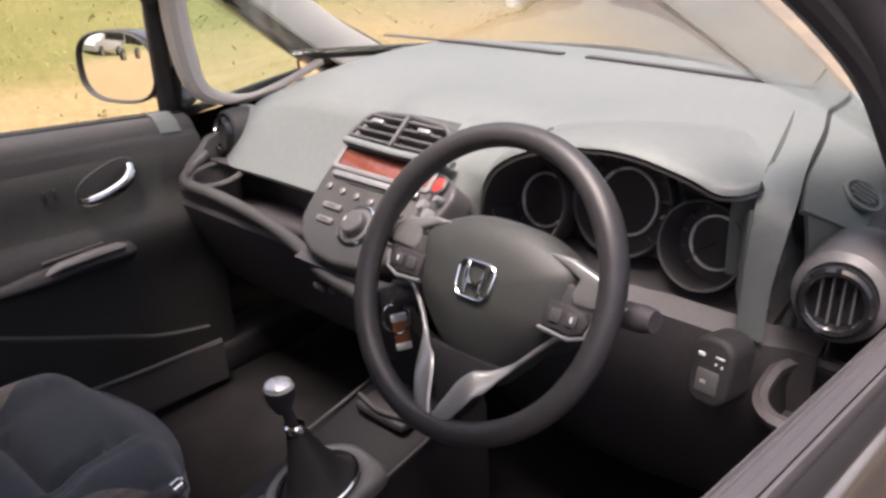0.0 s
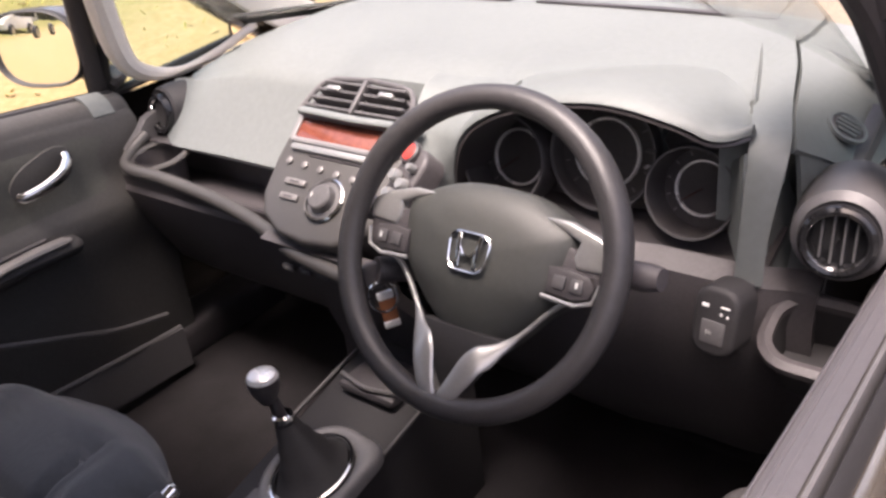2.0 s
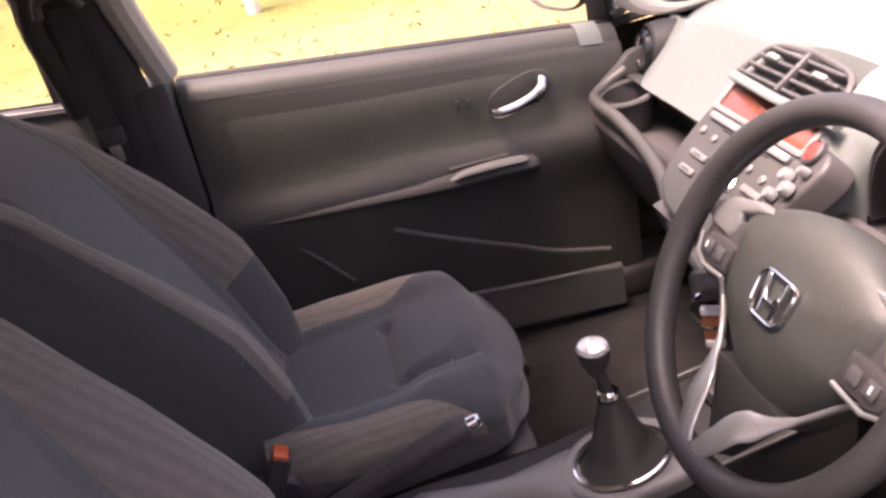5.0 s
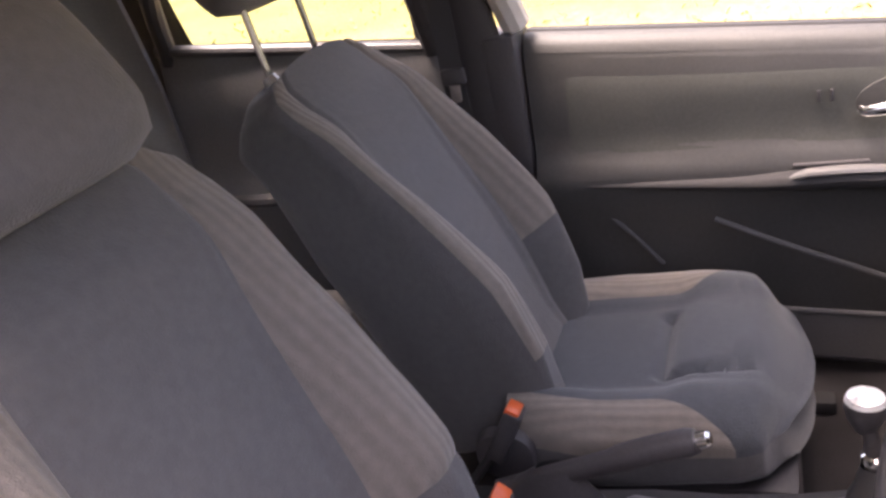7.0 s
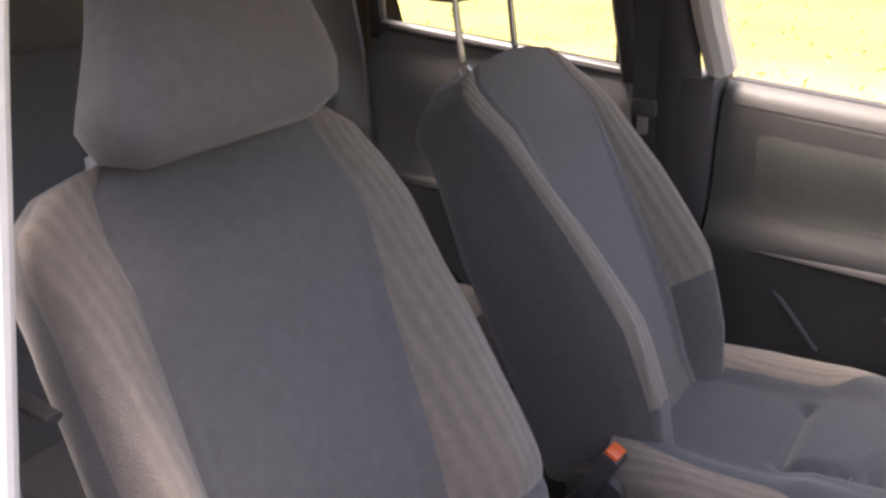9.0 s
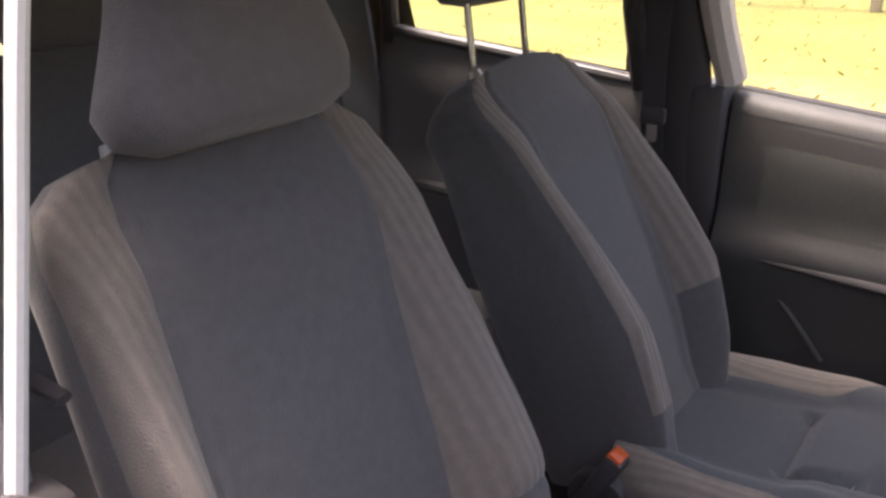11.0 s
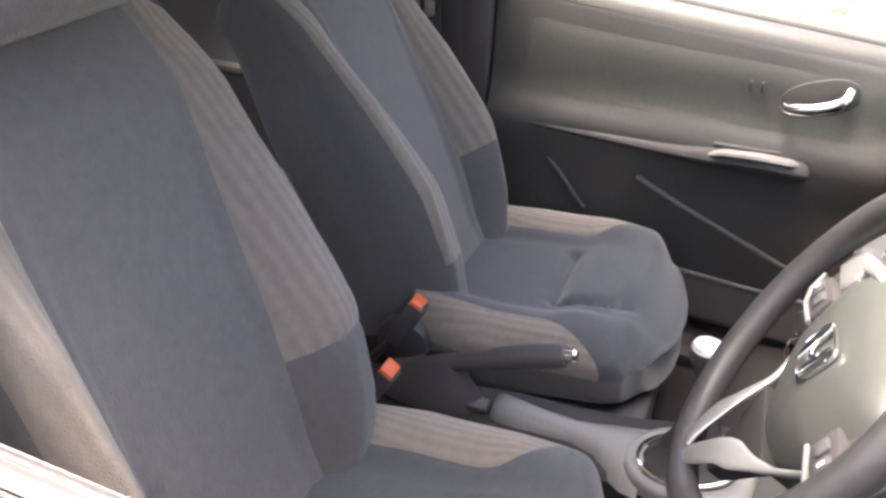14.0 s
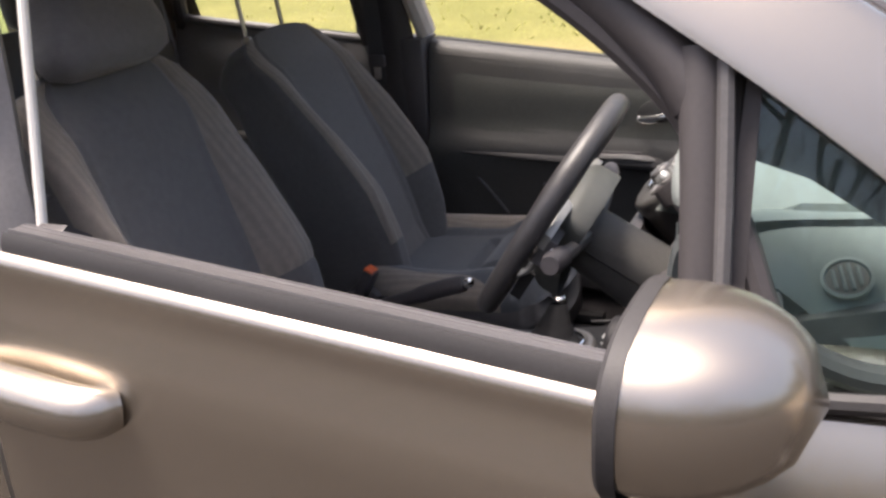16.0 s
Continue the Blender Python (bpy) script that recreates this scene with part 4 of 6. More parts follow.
for a, b in ((-0.56, -0.06), (0.0, 0.47)):
    part("demister_slot", shell([[(lerp(a, b, k / 10), 0.752 - 0.1 * lerp(a, b, k / 10) ** 2 + dy, 1.0625) for k in range(11)] for dy in (0.0, 0.016)], 0.003), M_PLAS, dash, "dark demister slot")
# seam lines and trim bands that run over the top at the driver's end
BAND_R = [(0.633, 0.214, 0.88), (0.634, 0.214, 0.92), (0.636, 0.214, 0.955), (0.641, 0.215, 0.995), (0.645, 0.224, 1.035), (0.640, 0.252, 1.056), (0.628, 0.292, 1.063), (0.612, 0.345, 1.065), (0.590, 0.425, 1.064), (0.566, 0.515, 1.062), (0.538, 0.60, 1.060), (0.512, 0.68, 1.055)]
BAND_L = [(0.600, 0.206, 0.88), (0.602, 0.206, 0.92), (0.604, 0.206, 0.955), (0.604, 0.210, 0.995), (0.602, 0.220, 1.036), (0.596, 0.246, 1.060), (0.583, 0.286, 1.064), (0.566, 0.340, 1.060), (0.538, 0.42, 1.052), (0.512, 0.51, 1.050), (0.485, 0.595, 1.049), (0.460, 0.675, 1.046)]
part("upright_band", shell([[Vector(a).lerp(Vector(b), t) + Vector((0, -0.004, 0.003)) * math.sin(math.pi * t) for t in (0, 0.15, 0.5, 0.85, 1.0)] for a, b in zip(smooth_path(BAND_L, 3), smooth_path(BAND_R, 3))], 0.016), M_DASH, dash, "grey upright trim band")
# sloping end panel that faces the driver's window, and the recess under its lip
END_IN = [(0.643, 0.266, 1.040), (0.621, 0.330, 1.056), (0.600, 0.412, 1.057), (0.575, 0.507, 1.056), (0.546, 0.597, 1.054), (0.518, 0.682, 1.050)]
END_OUT = [(0.712, 0.462, 0.925), (0.717, 0.508, 0.944), (0.714, 0.563, 0.972), (0.704, 0.625, 1.0), (0.688, 0.68, 1.026), (0.668, 0.728, 1.042)]
part("end_panel", shell([[Vector(a).lerp(Vector(b), t) + Vector((0.002, 0, 0.002)) * math.sin(math.pi * t) for t in [k / 8 for k in range(9)]] for a, b in zip(smooth_path(END_IN, 4), smooth_path(END_OUT, 4))], 0.008), M_DASH, dash, "sloping grey end panel")
part("end_recess", shell([[Vector(END_IN[0]).lerp(Vector(END_OUT[0]), t) + Vector((0.002 * math.sin(math.pi * t) + 0.01 * q, 0.010 + 0.012 * math.sin(3 * q), 0.002 * math.sin(math.pi * t) - 0.004 - lerp(0.13, 0.07, t) * q)) for t in [k / 8 for k in range(9)]] for q in (0, 0.1, 0.3, 0.6, 1.0)], 0.006), M_DASH, dash, "grey recess above the side vent")

# passenger side: open shelf with rail and cup ring, glovebox
part("shelf_recess", loft([[(x, y, z) for x in (-0.66, -0.5, -0.35, -0.2, -0.13)] for y, z in ((0.252, 0.862), (0.33, 0.85), (0.32, 0.775), (0.18, 0.775), (0.172, 0.815))]), M_PLAS, dash, "dark open shelf")
rail = smooth_path([(-0.668, 0.258, 0.868), (-0.66, 0.205, 0.846), (-0.625, 0.172, 0.834), (-0.52, 0.176, 0.829), (-0.38, 0.168, 0.824), (-0.25, 0.146, 0.822), (-0.15, 0.116, 0.824), (-0.06, 0.09, 0.818), (0.06, 0.076, 0.812)], 6)
part("shelf_rail", tube(rail, 0.0125, 12, 1.1), M_STACK, dash, "dark silver-grey rail along the shelf")
ring = [(-0.592 + 0.06 * math.cos(a) + 0.012 * math.sin(a), 0.230 + 0.052 * math.sin(a), 0.846 + 0.014 * math.sin(a)) for a in (2 * math.pi * k / 28 for k in range(29))]
part("cup_ring", tube(ring, 0.008, 8, 0.8), M_STACK, dash, "silver-grey cup holder ring")
part("cup_well", lathe([(0.05, 0.0), (0.046, -0.07), (0.001, -0.07)], Matrix.Translation((-0.592, 0.23, 0.846)), 24), M_PLAS, dash)
part("glovebox", shell([[(x, y, z) for x in (-0.66, -0.45, -0.25, -0.12)] for y, z in ((0.185, 0.812), (0.172, 0.78), (0.20, 0.70), (0.26, 0.58), (0.34, 0.50), (0.5, 0.46))], 0.02), M_PLAS, dash, "dark glovebox lid")
part("end_cheek", plate([(0.21, 0.85), (0.30, 0.80), (0.6, 0.6), (0.7, 0.93), (0.5, 0.935), (0.36, 0.925), (0.27, 0.90), (0.25, 0.88)], 0.02, axes((-0.672, 0, 0), (0, 1, 0), (0, 0, 1)), 0.004), M_PLAS2, dash)
part("end_cheek", plate([(0.26, 0.76), (0.34, 0.60), (0.6, 0.6), (0.7, 0.95), (0.5, 1.02), (0.36, 0.98), (0.29, 0.93), (0.27, 0.87)], 0.02, axes((0.692, 0, 0), (0, 1, 0), (0, 0, 1)), 0.004), M_PLAS2, dash)
part("lower_fascia", shell([[(x, y, z) for x in (-0.13, 0.0, 0.13)] for y, z in ((0.10, 0.84), (0.12, 0.78), (0.2, 0.68), (0.24, 0.56), (0.24, 0.45))], 0.02), M_PLAS, dash, "dark lower centre fascia")
part("knee_panel", shell([[(x, y + 0.02 * math.sin((x - 0.36) * 9) ** 2 + 0.07 * sstep(0.57, 0.68, x), z - 0.02 * sstep(0.57, 0.66, x)) for x in (0.13, 0.22, 0.3, 0.4, 0.5, 0.57, 0.6, 0.63, 0.66, 0.69)] for y, z in ((0.2, 0.905), (0.17, 0.89), (0.165, 0.84), (0.185, 0.74), (0.25, 0.6), (0.35, 0.48))], 0.02), M_PLAS, dash, "dark knee panel")

# centre stack: reclined face with vents, display, buttons and a large dial
ST = axes((-0.02, 0.148, 0.925), (1, 0, 0), (0, 0.80, 0.70))     # x across, y up the slope, z to the cabin
stack_out = [(-0.125, 0.105), (-0.13, 0.02), (-0.125, -0.04), (-0.105, -0.075), (-0.06, -0.098), (0.0, -0.105), (0.06, -0.098), (0.105, -0.075), (0.125, -0.04), (0.13, 0.02), (0.125, 0.105)]
stk = part("audio_panel", plate(stack_out, 0.10, ST, 0.010, 3), M_STACK, dash, "dark silver audio and heater panel")
part("display_surround", frame_ring(rounded(0.232, 0.052, 0.008), rounded(0.214, 0.036, 0.004), 0.012, ST @ Matrix.Translation((0, 0.082, 0.006))), M_TRIM, stk, "silver-grey display surround")
part("display", plate(rounded(0.214, 0.036, 0.004), 0.003, ST @ Matrix.Translation((0, 0.082, 0.002)), 0.001), M_LCD, stk, "unlit amber-red display")
part("disc_slot", box((0.205, 0.012, 0.012), (0, 0.047, 0.003), 0.004, 2, ST), M_SILVER, stk, "silver bar over the disc slot")
part("disc_gap", box((0.12, 0.003, 0.004), (0.0, 0.0375, 0.001), 0.001, 1, ST), M_PLAS, stk)
DK = ST @ Matrix.Translation((0.012, -0.03, 0))
part("dial_ring", lathe([(0.036, 0.0), (0.0375, 0.004), (0.0345, 0.006), (0.033, 0.002)], DK, 36), M_CHROME, stk, "thin chrome ring")
part("dial", lathe([(0.032, 0.0), (0.03, 0.004), (0.023, 0.005), (0.021, 0.017), (0.018, 0.020), (0.001, 0.0205)], DK, 36), M_PLAS2, stk, "large round volume dial")
part("dial_mark", box((0.002, 0.008, 0.002), (-0.012, 0.0, 0.021), 0.0005, 1, DK), M_WHITE, stk)
for k in range(6):
    part("round_button", lathe([(0.0062, 0), (0.006, 0.004), (0.003, 0.0055), (0.001, 0.0055)], ST @ Matrix.Translation((-0.095 + 0.036 * k, 0.022 - 0.0025 * k, 0)), 14), M_BUTTON, stk, "small round grey button")
for sx in (-1, 1):
    for k in range(2):
        part("bar_button", box((0.045 - 0.006 * k, 0.011, 0.009), (0.012 + sx * 0.075 + sx * -0.002, -0.012 - 0.026 * k, 0.002), 0.003, 2, ST), M_BUTTON, stk, "grey bar button")
part("mark", box((0.02, 0.0025, 0.001), (-0.06, -0.012, 0.0072), 0, 1, ST), M_PLAS, stk)
part("mark", box((0.02, 0.0025, 0.001), (-0.06, -0.038, 0.0072), 0, 1, ST), M_PLAS, stk)
for k in range(3):
    part("fascia_button", box((0.026, 0.008, 0.012), (-0.088 + 0.04 * k, 0.094, 0.783 + 0.002 * k), 0.003, 2), M_PLAS2, dash, "small dark button")
    part("button_mark", box((0.008, 0.001, 0.003), (-0.088 + 0.04 * k, 0.0893, 0.784 + 0.002 * k), 0, 1), M_BUTTON, dash)
# heater controls beside the wheel, and the hazard switch
HZ = axes((0.125, 0.178, 0.975), (1, -0.35, 0), (0, 0.75, 0.66))
part("control_pod", plate(rounded(0.058, 0.104, 0.026), 0.04, HZ @ Matrix.Translation((0.008, -0.026, -0.004)), 0.008, 3), M_PLAS, dash, "dark heater control pod")
part("hazard_ring", lathe([(0.018, -0.004), (0.018, 0.003), (0.015, 0.005), (0.013, 0.002)], HZ @ Matrix.Translation((-0.004, 0.012, 0)), 24), M_PLAS, dash)
hz = part("hazard_button", lathe([(0.0133, 0), (0.0128, 0.004), (0.008, 0.006), (0.001, 0.006)], HZ @ Matrix.Translation((-0.004, 0.012, 0)), 24), M_RED, dash, "red hazard switch")
for k, (u, v, r) in enumerate(((0.0, -0.028, 0.011), (0.026, -0.036, 0.011), (0.024, -0.008, 0.007), (0.008, -0.056, 0.010))):
    part("heater_knob", lathe([(r, 0), (r * 0.95, 0.006), (r * 0.7, 0.012), (0.001, 0.012)], HZ @ Matrix.Translation((u, v, 0)), 18), M_SILVER, dash, "small round silver heater knob")

# centre vents
VT = axes((-0.024, 0.252, 1.026), (1, 0, 0), (0, 0.80, 0.60))
vo = [(-0.113, -0.033), (-0.110, -0.020), (-0.102, 0.004), (-0.094, 0.018), (-0.084, 0.026), (-0.068, 0.031), (0.0, 0.036), (0.068, 0.031), (0.084, 0.026), (0.094, 0.018), (0.102, 0.004), (0.110, -0.020), (0.113, -0.033), (0.104, -0.037), (0.0, -0.039), (-0.104, -0.037)]
cv = part("centre_vent", plate(vo, 0.05, VT @ Matrix.Translation((0, 0, -0.012)), 0.004), M_PLAS, dash, "black twin centre air vent")
part("vent_rim", tube([VT @ Vector((x * 1.03, y * 1.05, -0.004)) for x, y in vo + vo[:1]], 0.005, 8), M_PLAS2, cv)
part("vent_divider", box((0.008, 0.064, 0.016), (0, 0.0, 0.0), 0.002, 2, VT), M_PLAS2, cv)
for sx in (-1, 1):
    for k in range(4):
        w = 0.098 - 0.006 * k
        part("vent_slat", box((w, 0.005, 0.02), (sx * (0.006 + w / 2), -0.026 + 0.016 * k, -0.004), 0.0015, 1, VT), M_PLAS2, cv)
    part("vent_tab", box((0.028, 0.009, 0.016), (sx * 0.055, 0.008, 0.004), 0.003, 2, VT), M_SILVER, cv, "silver vent tab")
part("vent_ledge", tube([(-0.125, 0.218, 1.008), (0.0, 0.212, 1.008), (0.125, 0.218, 1.008)], 0.009, 10, 0.6), M_DASH, dash, "grey ledge under the vents")

# grey cheek that sweeps from the vents round to the left limb of the hood
CH_A = [(0.075, 0.335, 1.053), (0.082, 0.288, 1.048), (0.092, 0.245, 1.018), (0.097, 0.213, 0.985), (0.102, 0.18, 0.95), (0.107, 0.15, 0.915), (0.112, 0.125, 0.88)]
CH_B = [(0.225, 0.34, 1.056), (0.218, 0.268, 1.042), (0.200, 0.224, 1.010), (0.183, 0.222, 0.982), (0.170, 0.228, 0.95), (0.163, 0.232, 0.92), (0.161, 0.235, 0.89)]
part("hood_cheek", shell([[Vector(a).lerp(Vector(b), t) + Vector((0, 0.010, -0.004)) * math.sin(math.pi * t) for t in [k / 8 for k in range(9)]] for a, b in zip(smooth_path(CH_A, 4), smooth_path(CH_B, 4))], 0.006), M_DASH, dash, "grey cheek between vents and instrument hood", 60)

# instrument hood and dials
M_CLUSTER = mat("brown_black_cluster_plastic", (0.045, 0.04, 0.04), 0.4, 0, 0.15, 20, 0.1, 900)
M_NEEDLE = mat("dull_red_needle", (0.05, 0.01, 0.008), 0.5, 0, 0.1, 40)
HC = 0.385


LIP = smooth_path([(0.160, 0.235, 0.90), (0.166, 0.228, 0.945), (0.184, 0.220, 0.99), (0.215, 0.212, 1.026), (0.262, 0.204, 1.055), (0.31, 0.20, 1.073), (0.36, 0.197, 1.085), (0.42, 0.196, 1.092), (0.464, 0.196, 1.090), (0.50, 0.197, 1.083), (0.535, 0.199, 1.074), (0.563, 0.204, 1.062), (0.585, 0.215, 1.061), (0.602, 0.23, 1.066)], 4)


def hood_row(f, lift):
    """One line across the hood: f 0 at the lip, 1 where it has sunk into the dash along a rounded outline."""
    out = []
    for p in LIP:
        limb = 1 - sstep(1.0, 1.06, p.z)
        ex = interp(p.x, [0.16, 0.22, 0.31, 0.36, 0.42, 0.464, 0.50, 0.535, 0.563, 0.602], [0.115, 0.185, 0.325, 0.38, 0.425, 0.47, 0.512, 0.548, 0.577, 0.601])
        ey = interp(p.x, [0.16, 0.22, 0.31, 0.36, 0.42, 0.464, 0.50, 0.535, 0.563, 0.602], [0.30, 0.36, 0.45, 0.475, 0.485, 0.475, 0.43, 0.372, 0.315, 0.255])
        ez = lerp(1.054, max(0.90, p.z - 0.015), limb)
        g = sstep(0.0, 1.0, f) * 0.6 + 0.4 * f ** 3
        out.append((lerp(p.x, ex, f), lerp(p.y, ey, f), lerp(p.z + lift, ez, g)))
    return out


hood = part("instrument_hood", shell([hood_row(f, l) for f, l in ((0.0, 0.0), (0.02, 0.006), (0.07, 0.010), (0.2, 0.013), (0.4, 0.014), (0.6, 0.012), (0.8, 0.008), (0.92, 0.004), (1.0, 0.0))], 0.006), M_DASH, dash, "grey instrument hood", 60)
part("hood_inner", shell([[(HC + (p.x - HC) * a, lerp(p.y + 0.002, 0.318, b), lerp(p.z - 0.004, 0.92 + (p.z - 0.92) * 0.80, b)) for p in LIP] for a, b in ((0.985, 0.0), (0.97, 0.35), (0.95, 0.7), (0.92, 1.0))], 0.004), M_CLUSTER, dash, "black inside of the hood")
part("dial_panel", shell([[(x, 0.272 - 0.5 * max(0.0, x - 0.585), z) for x in (0.552, 0.57, 0.588, 0.606)] for z in (0.93, 0.97, 1.0, 1.03, 1.05)], 0.004), M_DASH, dash, "grey panel beside the small dial")
part("dial_cheek", shell([[(lerp(0.604, 0.575, t), lerp(0.216, 0.262, t), lerp(z, lerp(z, 0.955, 0.35), t)) for t in (0, 0.3, 0.7, 1.0)] for z in (0.90, 0.94, 0.98, 1.01, 1.035, 1.048)], 0.004), M_DASH, dash, "grey cheek beside the small dial")
part("instrument_panel", plate([(-0.22, -0.08), (0.22, -0.08), (0.21, 0.05), (0.11, 0.10), (-0.1, 0.11), (-0.21, 0.05)], 0.02, axes((HC, 0.325, 0.955), (1, 0, 0), (0, 0.25, 1)), 0.003), M_CLUSTER, dash, "black instrument panel")
part("cluster_shelf", shell([[(HC + u, y, z) for u in (-0.24, -0.15, 0, 0.15, 0.24)] for y, z in ((0.33, 0.905), (0.26, 0.885), (0.2, 0.885))], 0.01), M_PLAS, dash, "dark shelf under the dials")
GN = (0, 0.27, 1)
for gx, gz, r, dep in ((0.236, 0.948, 0.066, 0.05), (0.382, 0.978, 0.076, 0.02), (0.520, 0.950, 0.058, 0.05)):
    G = axes((gx, 0.308, gz), (1, 0, 0), GN)
    t = part("gauge", lathe([(0.001, 0.0), (r * 0.93, 0.0), (r * 0.96, dep * 0.6), (r, dep), (r * 1.05, dep), (r * 1.06, 0.0)], G, 40), M_CLUSTER, dash, "deep black round dial")
    part("gauge_rim", lathe([(r * 0.985, dep), (r * 1.0, dep + 0.003), (r * 1.045, dep + 0.003), (r * 1.06, dep - 0.004)], G, 40), M_PLAS2, t, "thin dark rim")
    part("gauge_ring", lathe([(r * 0.60, 0.001), (r * 0.61, 0.006), (r * 0.65, 0.006), (r * 0.66, 0.001)], G, 40), M_CAP, t, "satin silver inner ring")
    part("needle", box((0.002, r * 0.6, 0.002), (0, r * 0.3, 0.006), 0.0005, 1, G @ pose(0, 0, 0, 0, 0, 128)), M_NEEDLE, t, "orange needle")
    for k in range(11):
        a = radians(225 - 27 * k)
        part("tick", box((0.0018, r * 0.1, 0.001), (0, 0, 0), 0, 1, G @ pose(0.83 * r * math.cos(a), 0.83 * r * math.sin(a), 0.002, 0, 0, math.degrees(a) - 90)), M_BUTTON, t)
part("telltale", box((0.014, 0.009, 0.002), (0.455, 0.287, 1.0), 0.001, 1), M_BUTTON, dash)
part("telltale", box((0.006, 0.012, 0.002), (0.45, 0.285, 0.978), 0.001, 1, Matrix()), M_WHITE, dash)

# driver's end: demister disc, round side vent, cup holder
DM = axes((0.6645, 0.4005, 1.0205), (0.84, 0.22, -0.49), (-0.12, 0.96, 0.23)) @ Matrix.Scale(0.92, 4)
dv = part("side_demister", lathe([(0.028, -0.002), (0.029, 0.004), (0.025, 0.005), (0.023, 0.001)], DM, 28), M_DASH, dash, "small round grey demister vent")
part("demister_well", lathe([(0.0235, 0.002), (0.001, 0.002)], DM, 28), M_PLAS, dv)
for k in range(4):
    part("demister_slat", box((0.042 - 0.01 * abs(k - 1.5), 0.004, 0.004), (0, -0.0135 + 0.009 * k, 0.004), 0.001, 1, DM), M_DASH, dv)


def round_vent(c, s):
    V = axes(c, (1, s * 0.1, 0), (0, 0.16, 1)) @ Matrix.Scale(0.66, 4)
    v = part("round_vent", lathe([(0.068, -0.05), (0.066, -0.01), (0.062, 0.004), (0.056, 0.008), (0.049, 0.006), (0.046, -0.004), (0.044, -0.02), (0.001, -0.022)], V, 40), M_GLOSS, dash, "gloss black round air vent")
    part("vent_chrome", lathe([(0.0465, -0.002), (0.048, 0.0035), (0.0505, 0.005), (0.052, 0.003)], V, 40), M_CHROME, v, "thin chrome ring")
    for k in range(4):
        h = math.sqrt(0.044 ** 2 - (0.018 * (k - 1.5)) ** 2)
        part("vent_vane", box((0.003, 1.9 * h, 0.014), (0.018 * (k - 1.5), 0, -0.012), 0.001, 1, V), M_PLAS2, v)


round_vent((0.712, 0.202, 0.966), 1)
round_vent((-0.652, 0.292, 0.905), -1)
part("vent_cowl", lathe([(0.060, -0.08), (0.058, -0.03), (0.052, -0.004), (0.046, 0.0)], axes((-0.652, 0.30, 0.907), (1, -0.1, 0), (0, 0.16, 1)), 32), M_RUBBER, dash, "dark cowl round the side vent")
part("vent_cowl", lathe([(0.060, -0.12), (0.058, -0.05), (0.053, -0.008), (0.043, 0.0)], axes((0.712, 0.210, 0.968), (1, 0.1, 0), (0, 0.16, 1)), 32), M_PLAS2, dash, "charcoal cowl round the side vent")
CU = axes((0.712, 0.20, 0.846), (1, 0, 0), (0, 0.9, 0.30))
part("cup_ring", frame_ring(rounded(0.142, 0.124, 0.048, 6), rounded(0.110, 0.088, 0.034, 6), 0.014, CU, 0.004), M_PLAS, dash, "grey cup holder surround")
part("cup_well", moved(loft([[(x * f, y * f, z) for x, y in rounded(0.112, 0.090, 0.034, 6)] for f, z in ((1.0, -0.004), (0.97, -0.03), (0.93, -0.075), (0.5, -0.078), (0.02, -0.078))], True), CU), M_RUBBER, dash, "deep black cup well")
# switch panel by the column
SW = axes((0.606, 0.130, 0.870), (1, -0.1, 0), (0, 0.22, 1))
sp = part("switch_panel", plate(rounded(0.056, 0.088, 0.022), 0.05, SW, 0.008, 3), M_RUBBER, dash, "black switch panel")
for u, v, w, h in ((-0.012, 0.02, 0.012, 0.006), (0.012, 0.022, 0.016, 0.003), (0.008, 0.013, 0.004, 0.004), (0.016, 0.012, 0.003, 0.005), (-0.004, -0.012, 0.012, 0.008)):
    part("switch_mark", box((w * 0.7, h * 0.7, 0.002), (u, v, 0.001), 0.0005, 1, SW), M_WHITE, sp)
part("switch_rocker", box((0.03, 0.03, 0.006), (0.0, -0.012, -0.001), 0.006, 2, SW), M_PLAS2, sp)

# ---- steering wheel and column ----
TILT_W = 31.0
WC = Vector((0.362, -0.003, 0.971))
WT = axes(WC, (1, 0, 0), (0, math.sin(radians(TILT_W)), math.cos(radians(TILT_W))))    # z towards the driver
sw = thing("steering_wheel", WC, "black three-spoke steering wheel with silver accents and chrome badge", "steering wheel")
RR = 0.1835
rim = []
for i in range(64):
    a = 2 * math.pi * i / 64
    rr = 0.0155 + 0.0018 * math.exp(-((abs(abs(math.degrees(a) - 90) % 360 - 0) - 55) / 18) ** 2)
    rim.append([WT @ Vector(((RR + rr * math.cos(b)) * math.cos(a), (RR + rr * math.cos(b)) * math.sin(a), -0.004 + 1.08 * rr * math.sin(b))) for b in (2 * math.pi * k / 14 for k in range(14))])
part("rim", loft(rim + rim[:1], True), M_WHEEL, sw, "black moulded rim")
hub_out = [(-0.108, 0.050), (-0.07, 0.068), (-0.03, 0.078), (0.03, 0.078), (0.07, 0.068), (0.108, 0.050), (0.116, 0.034), (0.110, 0.0), (0.100, -0.03), (0.074, -0.064), (0.046, -0.093), (0.022, -0.114), (0.0, -0.119), (-0.022, -0.114), (-0.046, -0.093), (-0.074, -0.064), (-0.100, -0.03), (-0.110, 0.0), (-0.116, 0.034)]
rows = []
